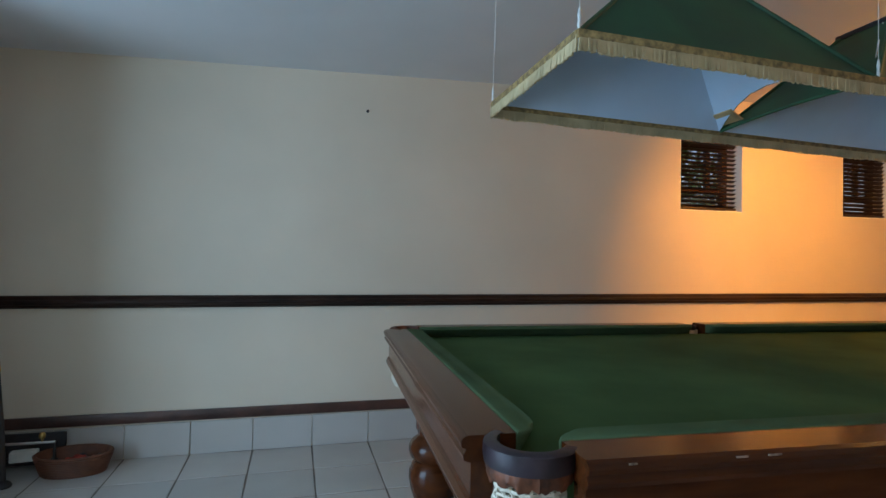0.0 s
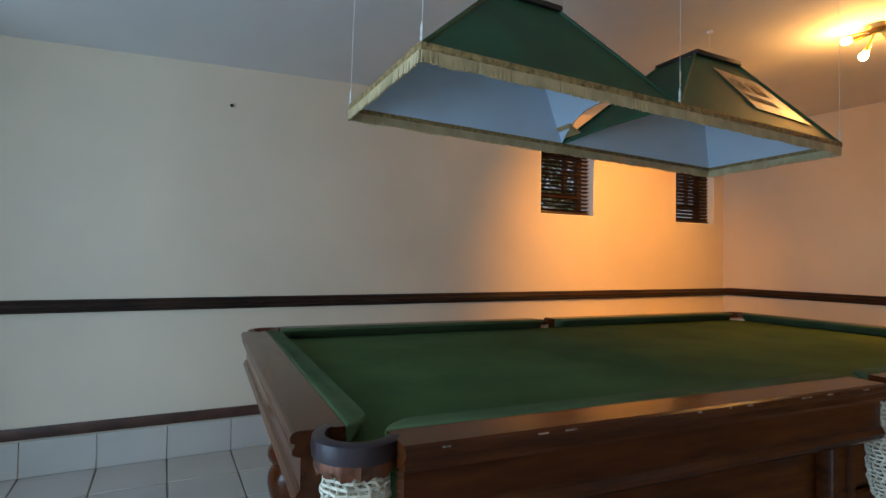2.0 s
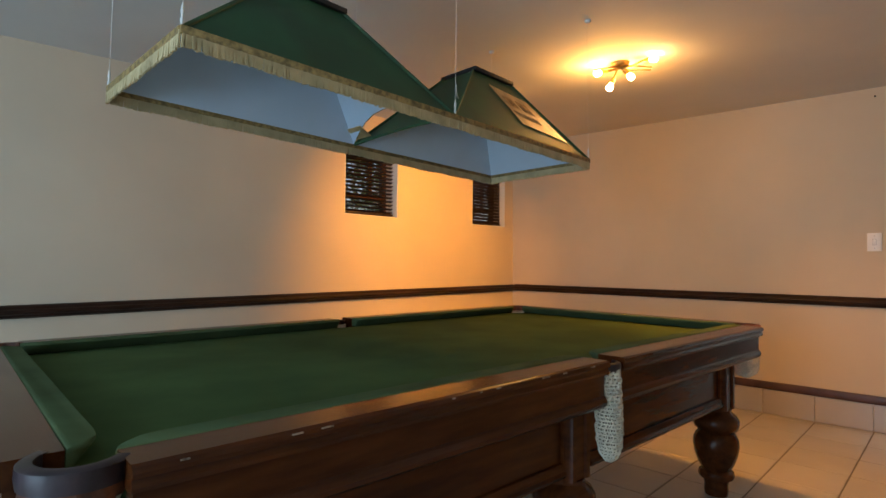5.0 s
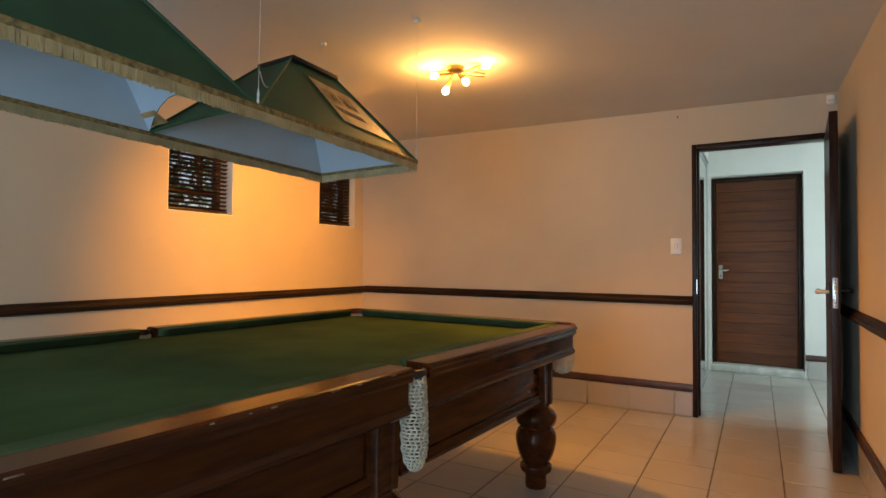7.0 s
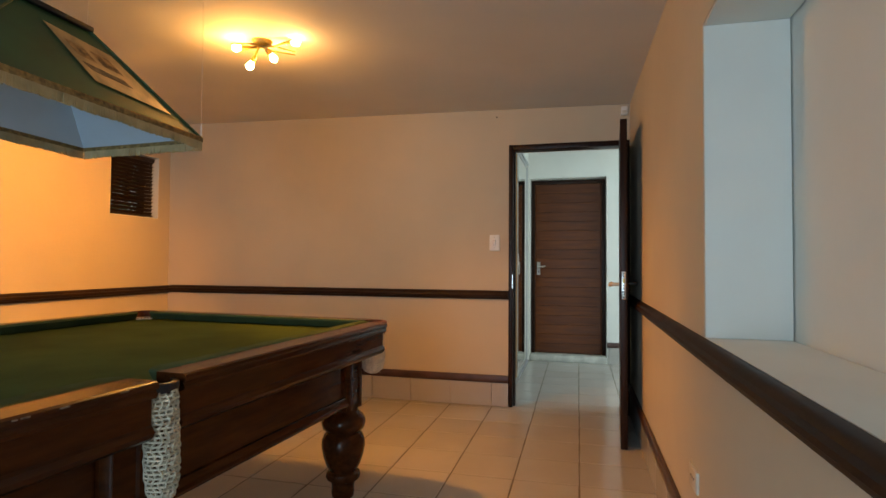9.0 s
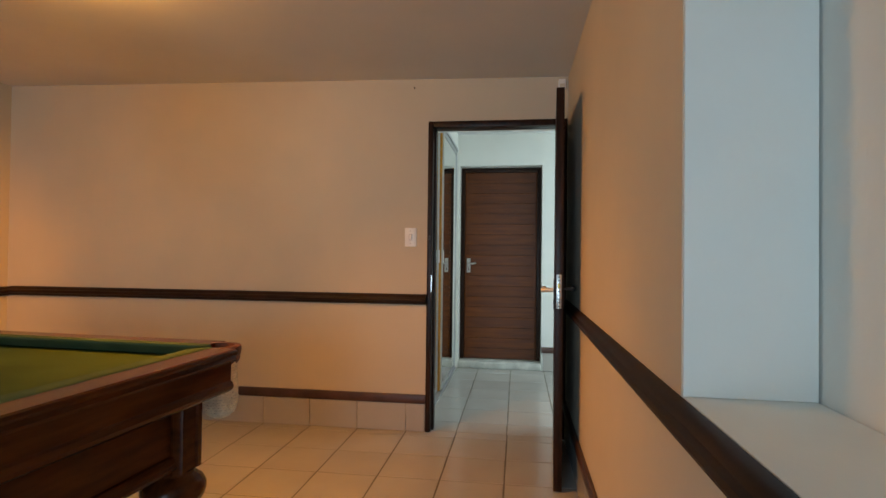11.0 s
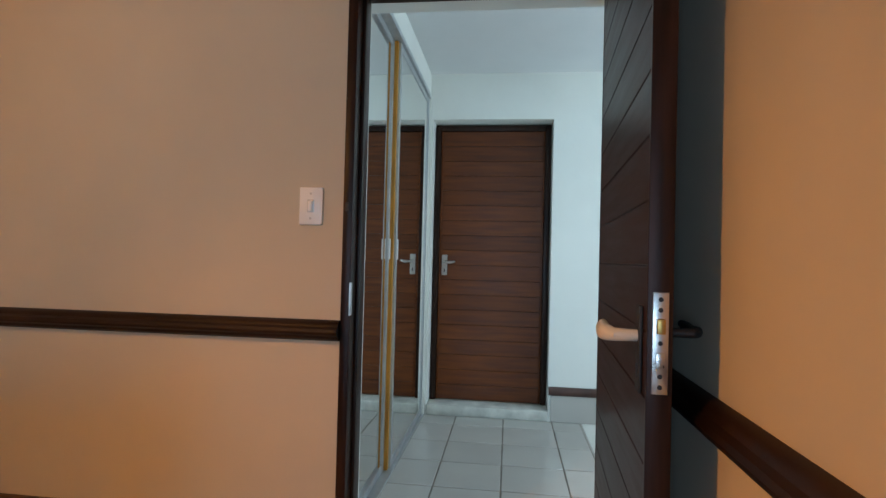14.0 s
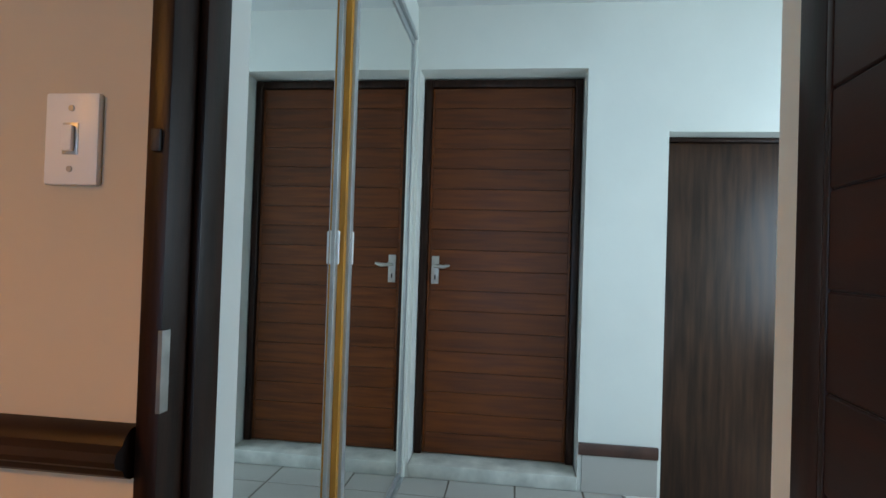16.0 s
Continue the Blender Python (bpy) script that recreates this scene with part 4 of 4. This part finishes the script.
grid = [[bm.verts.new((-0.06 + 0.15 * i / n, -0.055 + 0.10 * j / n, 0.055 + 0.030 * noise.noise((i * 0.35, j * 0.35, 2.0)) + 0.028 * math.exp(-((i - n / 2) ** 2 + (j - n / 2) ** 2) / 30))) for j in range(n + 1)] for i in range(n + 1)]
for i in range(n):
    for j in range(n):
        bm.faces.new((grid[i][j], grid[i + 1][j], grid[i + 1][j + 1], grid[i][j + 1]))
ex = bmesh.ops.extrude_face_region(bm, geom=bm.faces[:])
bmesh.ops.translate(bm, verts=[v for v in ex["geom"] if isinstance(v, bmesh.types.BMVert)], vec=(0, 0, -0.03))
part("red_cloth", bm, RED, bas, "crumpled red cloth")
for x, y, r in ((-0.10, 0.02, 0.030), (-0.07, -0.05, 0.026), (0.11, 0.03, 0.028), (0.02, 0.06, 0.03)):
    part("coal", lathe([(0.006, 0.024), (r, 0.034), (r * 0.8, 0.044), (r * 0.95, 0.052), (r * 0.6, 0.064), (r * 0.7, 0.070), (0.004, 0.082)], 10, (x, y)), BLACK, bas)

# ---------------------------------------------------------------- small fixings
nail = thing("wall_plug", 0.742, YW, 2.066, "small dark nail in the painted wall", "nail")
part("nail_head", lathe([(0.006, -0.004), (0.009, 0.0), (0.008, 0.012), (0.002, 0.014)], 12), BLACK, nail).matrix_basis = pose(0, 0, 0, 90, 0, 0)
nail2 = thing("wall_plug", XD, 0.529, 2.333, "small dark nail in the painted wall", "nail")
part("nail_head", lathe([(0.004, -0.004), (0.006, 0.0), (0.005, 0.010), (0.002, 0.012)], 12), BLACK, nail2).matrix_basis = pose(0, 0, 0, 0, -90, 0)
det = thing("alarm_sensor", XD - 0.001, -0.457, 2.285, "small off-white alarm sensor in the ceiling corner", "sensor")
part("body", box(-0.040, 0.0, -0.024, 0.024, 0, 0.068, 0.008), PLASTIC, det)
part("lens", box(-0.044, -0.038, -0.016, 0.016, 0.008, 0.034, 0.002), CREAM, det)
sock = thing("wall_socket", 2.93, YR, 0.385, "cream plastic wall socket plate", "socket")
part("plate", box(-0.06, 0.06, -0.001, 0.010, 0, 0.075, 0.004), CREAM, sock)
for x in (-0.022, 0.0, 0.022):
    part("socket_hole", lathe([(0.004, 0), (0.004, 0.0015)], 10), BLACK, sock).matrix_basis = pose(x, 0.0095, 0.04, -90, 0, 0)

# ---------------------------------------------------------------- outdoors: ground and shrubs behind the small windows
tagged(part("ground", box(-60, 60, -60, 60, -0.9, -0.52), LAWN), "green garden lawn", "ground", kind="structure")


def shrub(x, y, w, d, h, seed, n):
    rnd = random.Random(seed)
    ob = thing("shrub", x, y, -0.52, "leafy green garden shrub", "shrub", "shrubs outside the windows")
    st = bmesh.new()
    for k in range(7):
        a, r = rnd.uniform(0, 6.28), rnd.uniform(0.1, 0.4)
        st = join(st, tube([(0.02 * k - 0.06, 0, 0), (0.4 * w * r * math.cos(a), 0.4 * d * r * math.sin(a), h * 0.45), (w * r * math.cos(a), d * r * math.sin(a), h * 0.8)], lambda i: (0.025, 0.016, 0.008)[i], 6))
    part("stems", st, STRIP, ob)
    verts, faces = [], []
    for k in range(n):
        u, v, t = rnd.gauss(0, 0.42), rnd.gauss(0, 0.42), rnd.random() ** 0.7
        c = Vector((u * w, v * d, h * (0.12 + 0.9 * t)))
        if noise.noise((c.x * 2.2, c.y * 2.2, c.z * 2.2 + seed)) < -0.12:
            continue
        m = Euler((rnd.uniform(-1, 1), rnd.uniform(-1, 1), rnd.uniform(0, 6.28))).to_matrix()
        s = rnd.uniform(0.05, 0.09)
        b = len(verts)
        for p in ((-1, 0, 0), (-0.2, 0.42, 0.08), (1, 0, -0.1), (-0.2, -0.42, 0.08)):
            verts.append(tuple(c + m @ Vector(p) * s))
        faces += [(b, b + 1, b + 2), (b, b + 2, b + 3)]
    me = bpy.data.meshes.new("leaves")
    me.from_pydata(verts, [], faces)
    me.materials.append(LEAF)
    lv = new("leaves", me)
    lv.parent = ob
    lv["kind"] = "stuff"


for k, x in enumerate((1.5, 4.0, 6.5, 9.0, 11.5)):
    shrub(x, 10.5, 1.3, 0.7, 4.6, 40 + k, 5200)
for k, (x, y) in enumerate(((3.0, 6.4), (4.2, 6.0), (5.6, 5.6), (6.6, 6.6), (5.0, 7.6), (7.8, 7.4), (3.8, 8.0))):
    shrub(x, y, 0.75, 0.6, 3.0 + 0.35 * (k % 3), 10 + k, 4200)
# ---------------------------------------------------------------- floor tiles and skirting tiles


def tile_block(w, d, h):
    bm = box(-w / 2, w / 2, -d / 2, d / 2, -h, 0, 0.0022, 1)
    return bm


def lay(xs, ys, parent, z):
    """Floor tiles on the grid of joints xs by ys, sharing one mesh for each size."""
    cache = {}
    for x0, x1 in zip(xs, xs[1:]):
        for y0, y1 in zip(ys, ys[1:]):
            w, d = round(x1 - x0 - 0.007, 4), round(y1 - y0 - 0.007, 4)
            if (w, d) not in cache:
                o = part("tile", tile_block(w, d, 0.010), TILE, parent)
                cache[(w, d)] = o.data
            else:
                o = new("tile", cache[(w, d)])
                o.parent = parent
            o.location = ((x0 + x1) / 2, (y0 + y1) / 2, z)


def joints(first, lo, hi):
    k0 = math.ceil((lo - first) / PITCH + 0.15)
    out = [lo]
    x = first + k0 * PITCH
    while x < hi - 0.05:
        out.append(x)
        x += PITCH
    return out + [hi]


lay(joints(0.44, XL, XD + 0.03), joints(0.219, YR, YW), floor_ob, 0.0)
lay(joints(0.44, XD + 0.03, HX), joints(0.223, -0.655, HY), floor_ob, 0.0)
tagged(part("step_riser", box(XD2, HX, -0.668, -0.657, -0.20, -0.004), TILE), "tiled riser of the step down", "step", kind="structure")


def skirt(name, a, b, first, axis, face, out):
    """Upright skirting tiles under the timber strip."""
    top, t = 0.187, 0.009
    ob = thing(name, 0, 0, 0, "row of pale glazed skirting tiles", "skirting")
    ob["kind"] = "structure"
    cuts = joints(first, a, b)
    cache = {}
    for u0, u1 in zip(cuts, cuts[1:]):
        w = round(u1 - u0 - 0.004, 4)
        if w not in cache:
            bm = box(-w / 2, w / 2, -t / 2, t / 2, 0.001, top, 0.0018, 1)
            o = part("tile", bm, TILE, ob)
            cache[w] = o.data
        else:
            o = new("tile", cache[w])
            o.parent = ob
        c = (u0 + u1) / 2
        o.matrix_basis = pose(c, face + out * t / 2, 0) if axis == "x" else pose(face + out * t / 2, c, 0, 0, 0, 90)


skirt("skirting_tiles", XL, XD - 0.012, 0.44, "x", YW - 0.001, -1)
skirt("skirting_tiles", DY1 + 0.0345, YW - 0.012, 0.221, "y", XD - 0.001, -1)
skirt("skirting_tiles", XL, XD - 0.012, 0.44, "x", YR + 0.001, 1)
skirt("skirting_tiles", -0.82, -0.447, 0.233, "y", HX - 0.001, -1)
